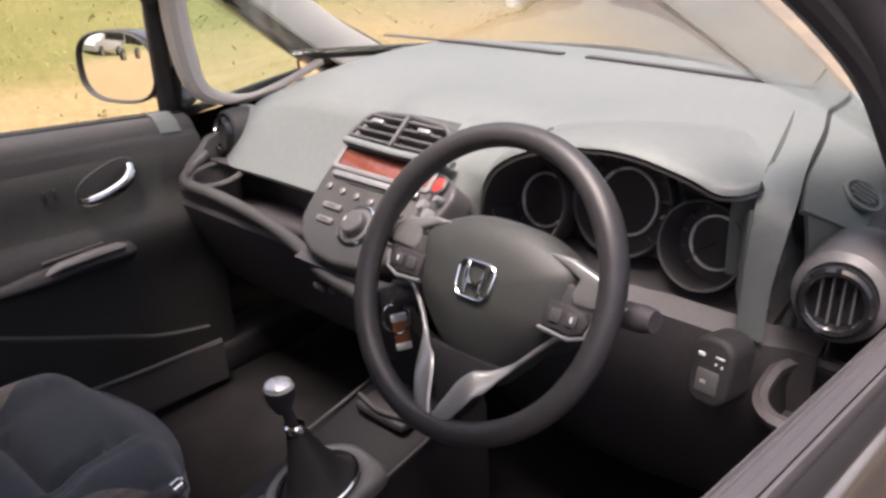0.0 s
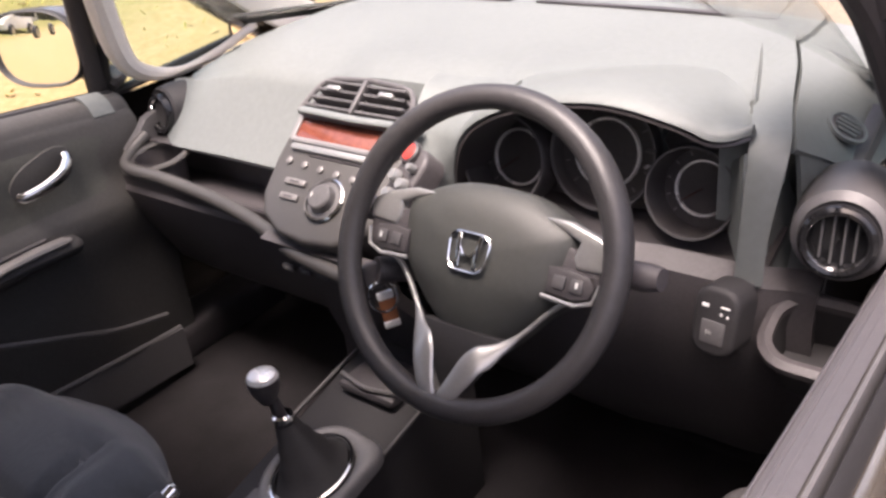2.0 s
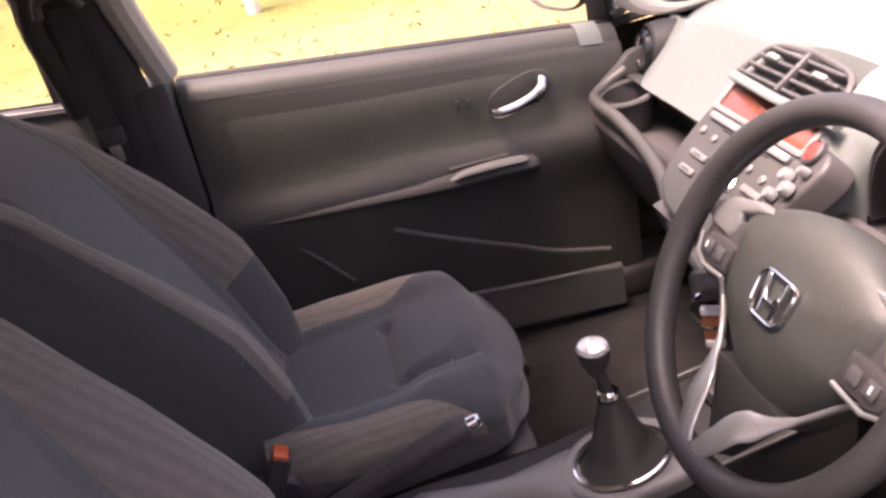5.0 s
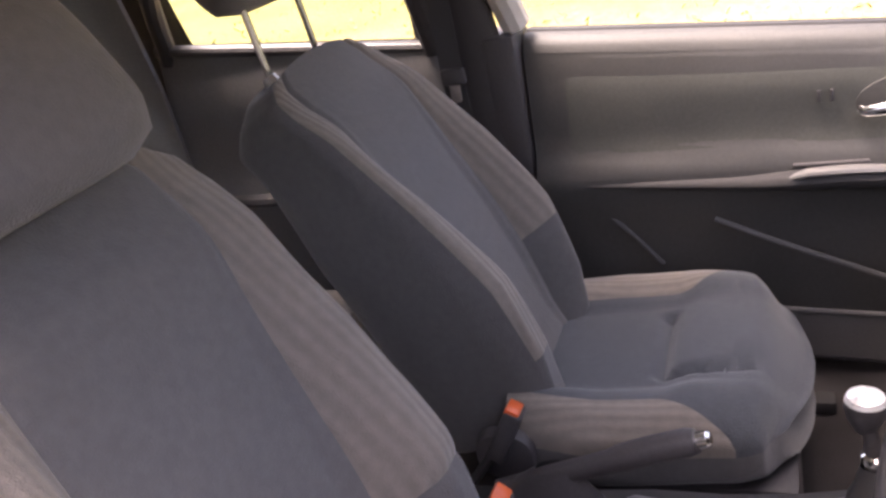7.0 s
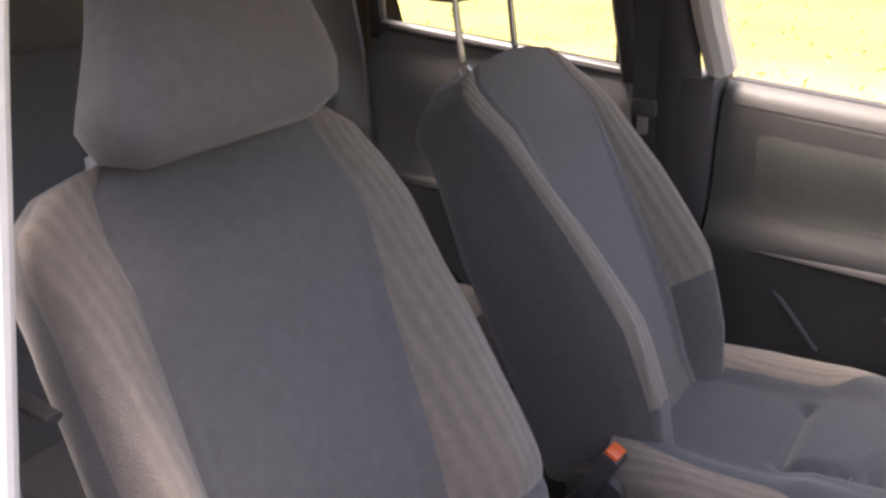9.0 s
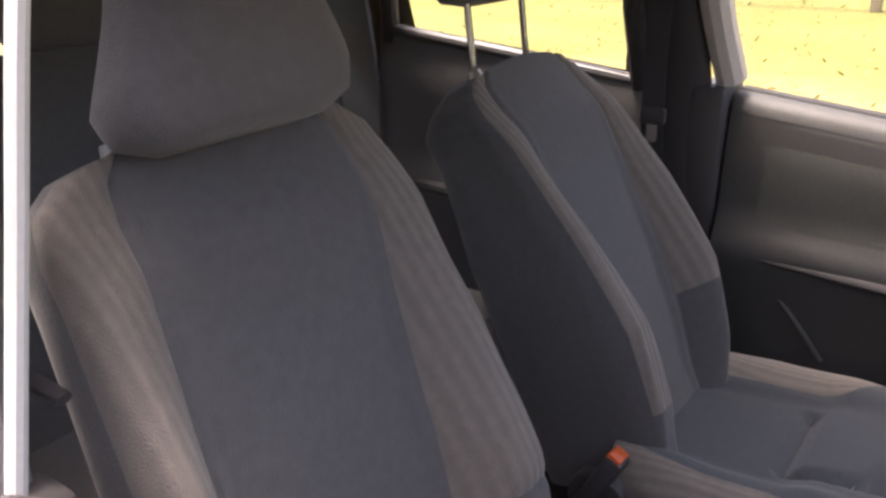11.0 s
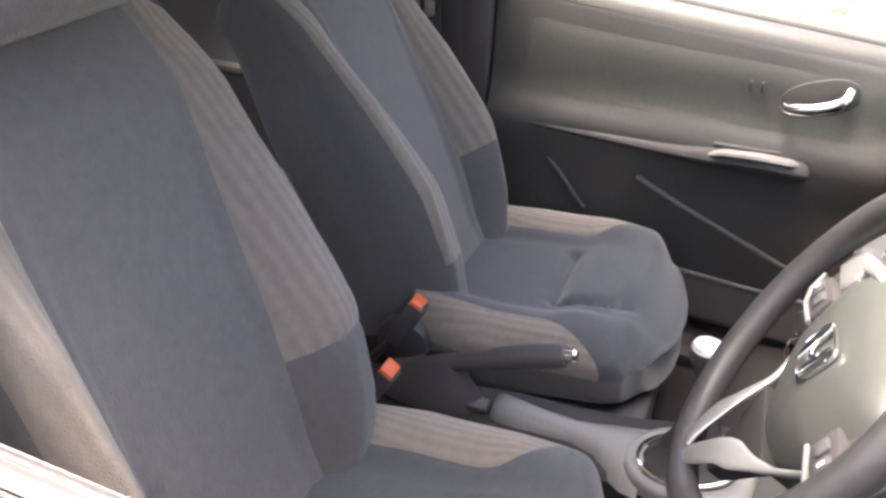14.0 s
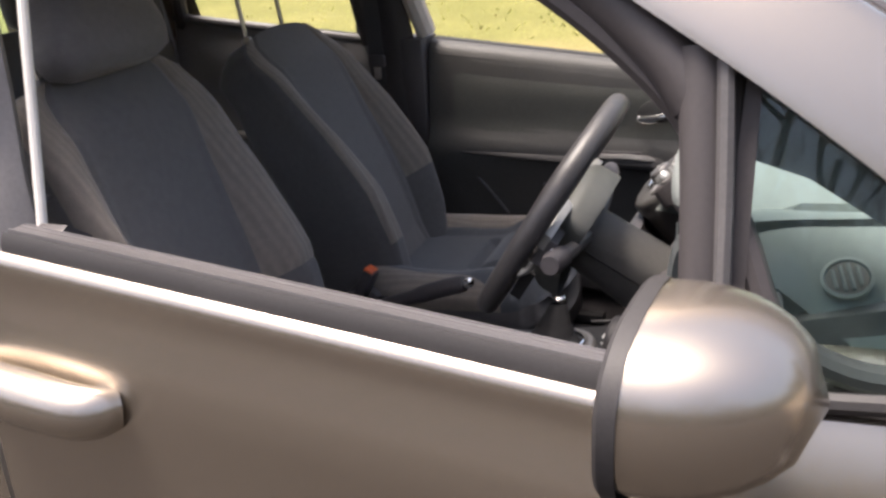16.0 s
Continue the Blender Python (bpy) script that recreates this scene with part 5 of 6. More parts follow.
for f, h in ((1.0, -0.065), (1.0, -0.036), (0.985, -0.027), (0.93, -0.018), (0.82, -0.010), (0.6, -0.003), (0.3, 0.0005), (0.02, 0.001)):
    hp = smooth_path([(x * 1.05, y * 1.06, 0) for x, y in hub_out + hub_out[:1]], 3)[:-1]
    rows.append([WT @ Vector((p.x * f, p.y * f - 0.008 * (1 - f), h - 0.004 - 0.26 * max(0.0, -p.y * f - 0.035))) for p in hp])
part("airbag_cover", loft(rows, True), M_HUB, sw, "charcoal airbag cover", 60)
o = rounded(0.056, 0.048, 0.014, 5, 0.18)
i_ = [(x * 0.90, y * 0.885) for x, y in o]
BD = WT @ Matrix.Translation((0, 0, 0.0035))
badge = part("badge", frame_ring(o, i_, 0.005, BD, 0.0012), M_CHROME, sw, "chrome outlined badge")
for sx in (-1, 1):
    part("badge_bar", plate([(sx * 0.0185, 0.021), (sx * 0.0125, 0.021), (sx * 0.0085, -0.019), (sx * 0.015, -0.019)][::sx], 0.004, BD, 0.0008), M_CHROME, badge)
part("badge_bar", tube([BD @ Vector(p) for p in ((-0.011, 0.004, -0.001), (-0.006, -0.004, -0.001), (0.006, -0.004, -0.001), (0.011, 0.004, -0.001))], 0.0022, 6), M_CHROME, badge)
for sx in (-1, 1):
    part("side_spoke", plate([(sx * x, y) for x, y in ((0.095, 0.042), (0.12, 0.032), (0.168, 0.03), (0.172, -0.012), (0.12, -0.028), (0.09, -0.03))][::sx], 0.022, WT @ Matrix.Translation((0, 0, -0.022)), 0.005), M_PLAS, sw, "dark side spoke")
    part("spoke_accent", plate([(sx * x, y) for x, y in ((0.072, 0.060), (0.11, 0.061), (0.150, 0.050), (0.172, 0.036), (0.170, 0.012), (0.128, 0.010), (0.122, 0.022), (0.126, 0.040), (0.10, 0.050))][::-sx], 0.014, WT @ Matrix.Translation((0, 0, -0.018)), 0.005, 3), M_SILVER, sw, "silver spoke accent")
    pod = part("button_pod", plate([(sx * x, y) for x, y in ((0.098, 0.008), (0.125, 0.010), (0.150, 0.006), (0.158, -0.004), (0.154, -0.018), (0.138, -0.024), (0.100, -0.022))][::sx], 0.014, WT @ Matrix.Translation((0, 0, -0.012)), 0.004), M_PLAS, sw, "black button pod")
    part("pod_edge", tube([WT @ Vector((sx * x, y, -0.014)) for x, y in ((0.096, -0.026), (0.138, -0.029), (0.158, -0.021), (0.163, 0.0))], 0.0028, 8), M_SILVER, pod, "silver edge")
    for k in range(2):
        part("button", box((0.016, 0.016, 0.005), (sx * (0.116 + 0.022 * k), -0.007, -0.011), 0.003, 2, WT), M_PLAS2, pod)
    part("button_mark", box((0.003, 0.007, 0.001), (sx * 0.139, -0.006, -0.0078), 0, 1, WT), M_WHITE, pod)
# lower spoke: two slim satin legs that widen to flat leaves and meet in a rounded V at the rim
for sx in (-1, 1):
    leg = smooth_path([(sx * 0.150, -0.022, -0.024), (sx * 0.122, -0.030, -0.027), (sx * 0.103, -0.046, -0.030), (sx * 0.075, -0.080, -0.029), (sx * 0.054, -0.105, -0.016), (sx * 0.037, -0.122, -0.004), (sx * 0.026, -0.145, 0.001), (sx * 0.014, -0.168, 0.003), (sx * 0.002, -0.187, -0.001)], 4)
    rows = []
    for i, p in enumerate(leg):
        d = (leg[min(i + 1, len(leg) - 1)] - leg[max(i - 1, 0)]).normalized()
        side = d.cross(Vector((0, 0, 1))).normalized()
        hw = interp(i, [0, 12, 15, 18, 22, 28, 32], [0.0028, 0.0034, 0.008, 0.0155, 0.0150, 0.0115, 0.009])
        rows.append([WT @ (p + side * hw * math.copysign(abs(math.cos(a)) ** 0.7, math.cos(a)) + Vector((0, 0, 0.004 * math.sin(a)))) for a in (2 * math.pi * k / 12 for k in range(12))])
    part("lower_spoke", loft(rows, True, True), M_SILVER, sw, "satin silver lower spoke leg", 60)
part("spoke_infill", plate([(-0.06, -0.09), (-0.012, -0.17), (0.012, -0.17), (0.06, -0.09)], 0.02, WT @ Matrix.Translation((0, 0, -0.022)), 0.003), M_RUBBER, sw)

col = thing("steering_column", (0.36, 0.1, 0.92), "dark steering column shroud with two stalks and keys", "steering column")
for half, name, material, lab in ((1, "upper_shroud", M_DOOR, "charcoal upper column cover"), (-1, "lower_shroud", M_DOOR, "charcoal lower column cover")):
    rows = []
    for t in (0, 0.03, 0.08, 0.15, 0.4, 0.7, 1.0):
        w, h = lerp(0.064, 0.056, t) - 0.012 * (t == 0), (lerp(0.04, 0.05, t) if half > 0 else lerp(0.05, 0.068, t)) - 0.012 * (t == 0)
        z = lerp(-0.05, -0.205, t)
        rows.append([WT @ Vector((w * math.cos(q), half * (h * abs(math.sin(q)) ** 0.9 + 0.0012) - 0.008, z)) for q in (math.pi * k / 16 for k in range(17))])
    part(name, loft(rows, True, True), material, col, lab)
for sx, dz, nm in ((1, 0.012, "light_stalk"), (-1, 0.014, "wiper_stalk")):
    st = part(nm, tube([WT @ Vector(p) for p in ((sx * 0.05, dz, -0.075), (sx * 0.12, dz + 0.004, -0.066), (sx * 0.165, dz + 0.006, -0.058))], [0.009, 0.0105, 0.012], 10), M_PLAS2, col, "dark control stalk")
    part("stalk_end", tube([WT @ Vector(p) for p in ((sx * 0.165, dz + 0.006, -0.058), (sx * 0.20, dz + 0.008, -0.052), (sx * 0.215, dz + 0.009, -0.05))], [0.0155, 0.0165, 0.013], 14), M_PLAS, st, "ribbed dark stalk end")
    part("stalk_mark", box((0.012, 0.003, 0.002), (sx * 0.182, dz + 0.012, -0.0405), 0, 1, WT), M_WHITE, st)
K = axes((0.196, 0.004, 0.889), (0.6, 0.8, 0.1), (0, 0, 1))
part("key_bow", plate(rounded(0.03, 0.04, 0.012), 0.008, K, 0.003), M_PLAS, col, "black key head")
part("key_ring", tube([K @ Vector((0.004 + 0.019 * math.cos(a), -0.03 + 0.024 * math.sin(a), 0.004)) for a in (2 * math.pi * k / 24 for k in range(25))], 0.0028, 8), M_CHROME, col, "chrome key ring")
part("key_tag", plate(rounded(0.022, 0.045, 0.008), 0.003, K @ Matrix.Translation((0.006, -0.052, 0.006)), 0.001), M_AMBER, col, "small amber key tag")
for v in (-0.029, -0.075):
    part("tag_cap", plate(rounded(0.023, 0.011, 0.003), 0.006, K @ Matrix.Translation((0.006, v, 0.0075)), 0.001), M_CAP, col, "bright metal tag end")
part("lock_barrel", tube([(0.20, 0.006, 0.90), (0.235, 0.06, 0.885), (0.27, 0.10, 0.88)], 0.018, 14), M_PLAS, col)

# ---- centre console, gear lever, handbrake ----
con = thing("centre_console", (0.05, -0.15, FLOOR), "charcoal centre console with tray between the seats", "centre console")
rows = []
for y, w, z in ((0.24, 0.10, 0.60), (0.14, 0.105, 0.585), (0.04, 0.10, 0.565), (-0.06, 0.096, 0.548), (-0.16, 0.088, 0.535), (-0.26, 0.078, 0.525), (-0.36, 0.072, 0.515), (-0.46, 0.07, 0.50), (-0.75, 0.07, 0.49)):
    cx = 0.055 if y > -0.2 else lerp(0.055, 0.02, min(1, (-0.2 - y) / 0.2))
    rows.append([(cx - w, y, FLOOR), (cx - w, y, z - 0.03), (cx - w + 0.008, y, z - 0.008), (cx - w + 0.02, y, z), (cx, y, z + 0.001), (cx + w - 0.02, y, z), (cx + w - 0.008, y, z - 0.008), (cx + w, y, z - 0.03), (cx + w, y, FLOOR)])
part("body", loft(rows, False), M_RUBBER, con, "charcoal moulded console")
tray = []
for y, xl, xr, z in ((-0.392, -0.006, 0.044, 0.508), (-0.388, -0.010, 0.050, 0.528), (-0.375, -0.008, 0.056, 0.536), (-0.34, 0.0, 0.063, 0.538), (-0.30, 0.011, 0.067, 0.539), (-0.25, 0.018, 0.074, 0.541), (-0.215, 0.012, 0.092, 0.544), (-0.19, 0.006, 0.122, 0.547), (-0.165, 0.002, 0.146, 0.550), (-0.14, 0.0, 0.155, 0.553)):
    tray.append([(lerp(xl, xr, u), y, z - 0.022 * abs(2 * u - 1) ** 3.5) for u in [k / 10 for k in range(11)]])
part("top_tray", shell([[Vector(p) for p in r] for r in tray], 0.006), M_TRIM, con, "satin grey console spine that flares towards the gear lever", 60)
part("coin_slot", box((0.03, 0.05, 0.012), (0.03, -0.42, 0.518), 0.006, 2), M_PLAS, con)
part("front_bin", box((0.12, 0.10, 0.02), (0.06, 0.12, 0.59), 0.01, 2, Matrix()), M_PLAS, con)
part("bin_lip", tube(smooth_path([(0.0, 0.085, 0.607), (0.06, 0.075, 0.604), (0.12, 0.085, 0.607)], 5), 0.004, 8), M_PLAS2, con)

for x, lab in ((-0.043, "grey console edge"), (0.153, "grey console edge")):
    part("console_edge", tube([(x, -0.02, 0.556), (x, 0.1, 0.577), (x, 0.22, 0.598)], 0.003, 8), M_PLAS2, con, lab)

gear = thing("gear_lever", (0.075, -0.085, 0.555), "gear lever with metal-topped knob and black leather gaiter", "gear lever")
GR = axes((0.082, -0.08, 0.556), (1, 0, 0.02), (0, 1, 0.16))
flare = []
for f, h in ((1.0, -0.016), (1.0, -0.002), (0.965, 0.005), (0.90, 0.008), (0.83, 0.008), (0.77, 0.004), (0.75, -0.006)):
    flare.append([GR @ Vector((0.08 * q * math.cos(a), 0.096 * q * math.sin(a), h)) for a, q in ((a, f * (1 + 0.24 * math.exp(-((a - 0.75) / 0.34) ** 2) * sstep(0.74, 1.0, f))) for a in (2 * math.pi * k / 48 for k in range(48)))])
part("surround", loft(flare, True), M_TRIM, gear, "satin grey surround drawn out to a point", 60)
part("chrome_ring", moved(lathe([(0.073, 0.004), (0.0725, 0.010), (0.069, 0.011), (0.066, 0.006)], Matrix.Diagonal((0.82, 1.0, 1, 1)), 40), GR), M_CHROME, gear, "bright oval ring")
top = Vector((0.034, -0.074, 0.632))
rows = []
for t in [k / 9 for k in range(10)]:
    c = (GR @ Vector((0, 0, 0.004))).lerp(top, t)
    r = lerp(0.064, 0.017, t ** 0.65) * (1 + 0.05 * math.sin(t * 22))
    rows.append([c + (GR.to_3x3() @ Vector((0.85 * r * math.cos(a) * (1 + 0.06 * math.cos(4 * a)), r * math.sin(a) * (1 + 0.06 * math.cos(4 * a)), 0))) for a in (2 * math.pi * k / 28 for k in range(28))])
part("gaiter", loft(rows, True), M_RUBBER, gear, "black folded leather gaiter")
kt = Vector((0.022, -0.085, 0.708))
sh = tube([top + Vector((0.001, 0, -0.015)), top.lerp(kt, 0.5), kt], [0.0125, 0.009, 0.009], 14)
part("shaft", sh, M_PLAS, gear, "black lever shaft")
ax = (kt - top).normalized()
part("collar", lathe([(0.0125, -0.004), (0.0165, 0.0), (0.0165, 0.009), (0.0125, 0.012)], Matrix.Translation(top + ax * 0.006), 20), M_CHROME, gear, "chrome lift collar")
part("knob", lathe([(0.011, -0.034), (0.015, -0.026), (0.021, -0.014), (0.0245, 0.0), (0.0235, 0.010)], Matrix.Translation(kt + Vector((0, 0, 0.0))), 28), M_PLAS, gear, "black leather knob")
part("knob_cap", lathe([(0.0238, 0.010), (0.021, 0.0165), (0.014, 0.0205), (0.001, 0.0215)], Matrix.Translation(kt), 28), M_CAP, gear, "metal knob cap, sky glare in its pale colour")

hb = thing("handbrake", (0.03, -0.5, 0.53), "black handbrake lever with chrome release button", "handbrake")
hp = [Vector((0.012, -0.575, 0.53)), Vector((0.016, -0.495, 0.565)), Vector((0.02, -0.415, 0.598)), Vector((0.023, -0.345, 0.628)), Vector((0.0255, -0.282, 0.650))]
part("grip", tube(smooth_path(hp, 5), [0.016] * 4 + [0.0165] * 8 + [0.0195] * 8 + [0.0165], 16), M_PLAS, hb, "black moulded grip")
part("button", tube([hp[-1] - Vector((0, 0.004, 0.001)), hp[-1] + Vector((0.001, 0.014, 0.005)), hp[-1] + Vector((0.0015, 0.018, 0.006))], [0.0115, 0.0115, 0.008], 16), M_CHROME, hb, "chrome release button")
part("gaiter", loft([[(0.02 + w * math.cos(a), -0.50 + l * math.sin(a) + sft, z) for a in (2 * math.pi * k / 20 for k in range(20))] for w, l, z, sft in ((0.042, 0.10, 0.505, 0), (0.036, 0.085, 0.53, 0.0), (0.024, 0.05, 0.565, 0.01), (0.018, 0.03, 0.585, 0.02))], True), M_PLAS, hb, "black gaiter")


# ---- front seats ----
def front_seat(cx, y0, z0, lean, front_y, cush_z, raise_head, H, label):
    """A bucket front seat. y0, z0: where cushion and backrest meet; lean: backrest's degrees from upright."""
    st = thing("front_seat", (cx, y0 + 0.2, FLOOR), label, "car seat", "front seats")
    side = 1 if cx > 0 else -1
    a = radians(lean)
    upv, fwd = Vector((0, -math.sin(a), math.cos(a))), Vector((0, math.cos(a), math.sin(a)))
    org = Vector((cx, y0, z0 - 0.06))
    NV, NU = 40, 64

    def back(i, j):
        """Point of the backrest: i up its height, j round its section."""
        v = i / NV
        half = interp(v, [0, 0.12, 0.3, 0.45, 0.62, 0.8, 0.9, 0.96, 1.0], [0.192, 0.202, 0.213, 0.219, 0.222, 0.222, 0.217, 0.205, 0.172])
        thick = interp(v, [0, 0.15, 0.6, 0.92, 1.0], [0.16, 0.15, 0.125, 0.10, 0.05] if side > 0 else [0.235, 0.23, 0.20, 0.14, 0.06])
        u = j / NU
        ang = 2 * math.pi * u
        cu, su = math.cos(ang), math.sin(ang)
        half *= (0.95 if cu > 0 else interp(v, [0, 0.15, 0.35, 0.6, 1], [0.80, 0.86, 0.92, 0.94, 0.94])) if side < 0 else interp(v, [0, 0.3, 0.6, 1.0], [1.16, 1.11, 1.03, 0.96]) if cu > 0 else interp(v, [0, 0.3, 0.5, 0.7, 0.85, 0.95, 1], [1.0, 0.97, 0.94, 0.96, 1.02, 1.07, 1.1])
        X = half * math.copysign(abs(cu) ** 0.55, cu)
        w = X / half
        deep = 0.04 * interp(v, [0, 0.12, 0.35, 0.6, 0.85], [0.4, 0.9, 1.0, 0.6, 0.0])
        bol = deep + 0.052 * interp(v, [0, 0.15, 0.35, 0.6, 0.8, 1.0], [0.35, 0.8, 1.0, 0.75, 0.4, 0.1])
        if su >= 0:
            f = abs(su) ** 0.55
            D = (0.03 - deep) * f + bol * (sstep(edge(v, w) - 0.12, edge(v, w) + 0.26, abs(w)) - sstep(0.88, 1.0, abs(w)) * 0.35) * min(1, f * 1.6)
            seam = math.exp(-((abs(w) - edge(v, w)) / 0.03) ** 2)
            D -= 0.007 * seam * f
            D -= 0.006 * math.exp(-((v - 0.30) / 0.012) ** 2) * f * (abs(w) > 0.6 and side > 0)
            D += 0.012 * math.exp(-((v - 0.35) / 0.22) ** 2) * f
        else:
            D = -thick * abs(su) ** 0.5
        zt = H * v + 0.022 * sstep(0.7, 1.0, v) * (1 - w * w)
        curve = 0.018 * math.sin(math.pi * min(1, v * 1.1)) + (-0.03 * sstep(0.8, 1.0, v))
        return org + Vector((X, 0, 0)) + upv * zt + fwd * (D + curve)

    outer = [0.62, 0.64, 0.66, 0.73] if side < 0 else [0.80, 0.77, 0.73, 0.67]
    edge = lambda v, w: interp(v, [0, 0.3, 0.6, 1], outer if w * side > 0 else [0.44, 0.46, 0.56, 0.71])

    def skin(name, at, spans, rows, cols, material, lab, cap=False):
        """A patch of the upholstery: rows along its length, its sides at the angles that spans gives."""
        grid = []
        for k in range(rows[0] * 2, rows[1] * 2 + 1):
            a, b = spans(k / 2)
            grid.append([at(k / 2, lerp(a, b, q / cols)) for q in range(cols + 1)])
        bm = loft(grid)
        if cap:
            bm.faces.new([v for v in list(bm.verts)[-(cols + 1):]])
        return part(name, bm, material, st, lab, 60)

    def seam_angle(e, power):
        return math.acos(min(0.999, e) ** (1 / power)) / (2 * math.pi) * NU

    ang = lambda i: seam_angle(edge(i / NV, 1), 0.55)
    ang_m = lambda i: seam_angle(edge(i / NV, -1), 0.55)
    cut, inner_cut = 12, 12 if side > 0 else 6
    rim_a = seam_angle(0.94, 0.55) if side < 0 else 0.0
    skin("back_panel", back, lambda i: (NU / 2 - ang_m(i), ang(i)), (0, NV), 36, M_BLUE, "slate cloth centre panel")
    skin("back_bolster", back, lambda i: (ang(i), rim_a), (inner_cut, NV), 16, M_TAUPE, "taupe ribbed cloth bolster")
    skin("back_bolster", back, lambda i: (NU / 2, NU / 2 - ang_m(i)), (cut, NV), 16, M_TAUPE, "taupe ribbed cloth bolster")
    skin("lower_bolster", back, lambda i: (ang(i), rim_a), (0, inner_cut), 16, M_BLUE2, "slate cloth lower bolster")
    skin("lower_bolster", back, lambda i: (NU / 2, NU / 2 - ang_m(i)), (0, cut), 16, M_BLUE2, "slate cloth lower bolster")
    skin("back_shell", back, lambda i: (NU / 2, NU + rim_a), (0, NV), 48, M_BLUE2, "dark cloth seat back", True)

    # cushion
    L = front_y - y0
    cb = cush_z

    def cush(i, j):
        v = i / 28           # 0 rear, 1 front
        ang = 2 * math.pi * j / NU
        cu, su = math.cos(ang), math.sin(ang)
        half = interp(v, [0, 0.3, 0.75, 0.9, 1.0], [0.235, 0.262, 0.258, 0.24, 0.19])
        X = half * math.copysign(abs(cu) ** 0.5, cu)
        w = X / half
        y = y0 - 0.04 + (L + 0.04) * v - 0.05 * (w * w) * sstep(0.75, 1.0, v)
        if su >= 0:
            f = abs(su) ** 0.5
            z = -0.05 + 0.05 * f + 0.028 * (sstep(0.45, 0.8, abs(w)) - 0.6 * sstep(0.85, 1, abs(w))) * (1 - 0.7 * sstep(0.55, 0.9, v)) * f
            z -= 0.055 * sstep(0.80, 1.0, v) * f + 0.02 * (1 - v) * f * (1 - sstep(0.48, 0.68, abs(w)))
            z -= 0.006 * math.exp(-((abs(w) - 0.6) / 0.03) ** 2) * f * (1 - sstep(0.5, 0.62, v))
            # stitched loop on the front half
            du, dv = abs(w) - 0.38, v - 0.5
            z -= 0.021 * f * max(math.exp(-(du / 0.036) ** 2) * sstep(0.47, 0.52, v) * (1 - sstep(0.80, 0.86, v)) * (1 if side > 0 else sstep(-0.3, 0.0, w)), math.exp(-(dv / 0.024) ** 2) * (1 - sstep(0.36, 0.42, abs(w))))
            z += 0.012 * f * sstep(0.5, 0.62, v) * (1 - sstep(0.85, 1, v)) * (1 - sstep(0.6, 0.9, abs(w)))
        else:
            z = -0.05 - (0.11 - 0.03 * v) * abs(su) ** 0.5
        return Vector((cx + X, y, cb + z + 0.012 * sstep(0.3, 0.8, v)))

    cang = lambda i: seam_angle(0.6 if i < 16 else min(0.999, 0.6 + 0.4 * ((i - 16) / 5) ** 1.5), 0.5)
    cang_p = lambda i: seam_angle(0.78 if i < 14 else min(0.999, 0.78 + 0.22 * ((i - 14) / 7) ** 1.5), 0.5) if side < 0 else cang(i)
    skin("cushion", cush, lambda i: (NU / 2 - cang(i), cang_p(i)), (0, 28), 44, M_CUSH, "slate cloth cushion with stitched loop, blue shade in its colour")
    skin("cushion_bolster", cush, lambda i: (cang_p(i), 0), (0, 21), 14, M_TAUPE, "taupe cloth cushion bolster")
    skin("cushion_bolster", cush, lambda i: (NU / 2, NU / 2 - cang(i)), (0, 21), 14, M_TAUPE, "taupe cloth cushion bolster")
    skin("cushion_front", cush, lambda i: (seam_angle(0.999, 0.5), 0), (21, 28), 3, M_CUSH, "")
    skin("cushion_front", cush, lambda i: (NU / 2, NU / 2 - seam_angle(0.999, 0.5)), (21, 28), 3, M_CUSH, "")
    skin("cushion_base", cush, lambda i: (NU / 2, NU), (0, 28), 32, M_BLUE2, "dark cloth cushion skirt", True)
    part("seat_base", box((0.44, 0.42, 0.12), (cx, (y0 + front_y) / 2 - 0.02, cb - 0.19), 0.02, 2), M_PLAS, st, "black plastic seat base")
    for sx in (-0.17, 0.17):
        part("seat_rail", box((0.04, 0.52, 0.03), (cx + sx, (y0 + front_y) / 2, FLOOR + 0.015), 0.006), M_RUBBER, st, "black steel seat rail")
        part("rail_leg", box((0.03, 0.36, cb - 0.24 - FLOOR), (cx + sx, (y0 + front_y) / 2 - 0.02, (cb - 0.22 + FLOOR) / 2), 0.005), M_RUBBER, st)
    hs = Vector((cx, y0 - 0.03, cb - 0.05))
    for sx in (-1, 1):
        part("hinge_cover", plate(rounded(0.10, 0.085, 0.035), 0.03, axes(hs + Vector((sx * 0.262, -0.01, -0.01)), (0, sx, 0), (0, 0, 1)), 0.006), M_PLAS, st, "black recliner cover")
    # headrest on two chrome posts
    tb = org + upv * (H + 0.018) + fwd * (-0.045)
    pv = Vector((0, -math.sin(a * 0.25), math.cos(a * 0.25)))
    for sx in (-0.088, 0.088):
        part("headrest_post", tube(smooth_path([tb + Vector((sx, 0, 0)) - pv * 0.03, tb + Vector((sx, 0, 0)) + pv * 0.06, tb + Vector((sx, 0, 0)) + pv * (raise_head + 0.03)], 6), 0.0062, 10), M_CHROME, st, "slim chrome headrest post")
        part("post_collar", tube([tb + Vector((sx, 0, 0)) - upv * 0.006, tb + Vector((sx, 0, 0)) + upv * 0.006], [0.015, 0.012], 14), M_SATIN if side < 0 else M_TRIM, st, "small post collar")
    hr = []
    hc = tb + (pv * raise_head if side < 0 else upv * -0.025) + fwd * (0.015 if side < 0 else 0.085)
    hs = 1.0 if side < 0 else 0.9
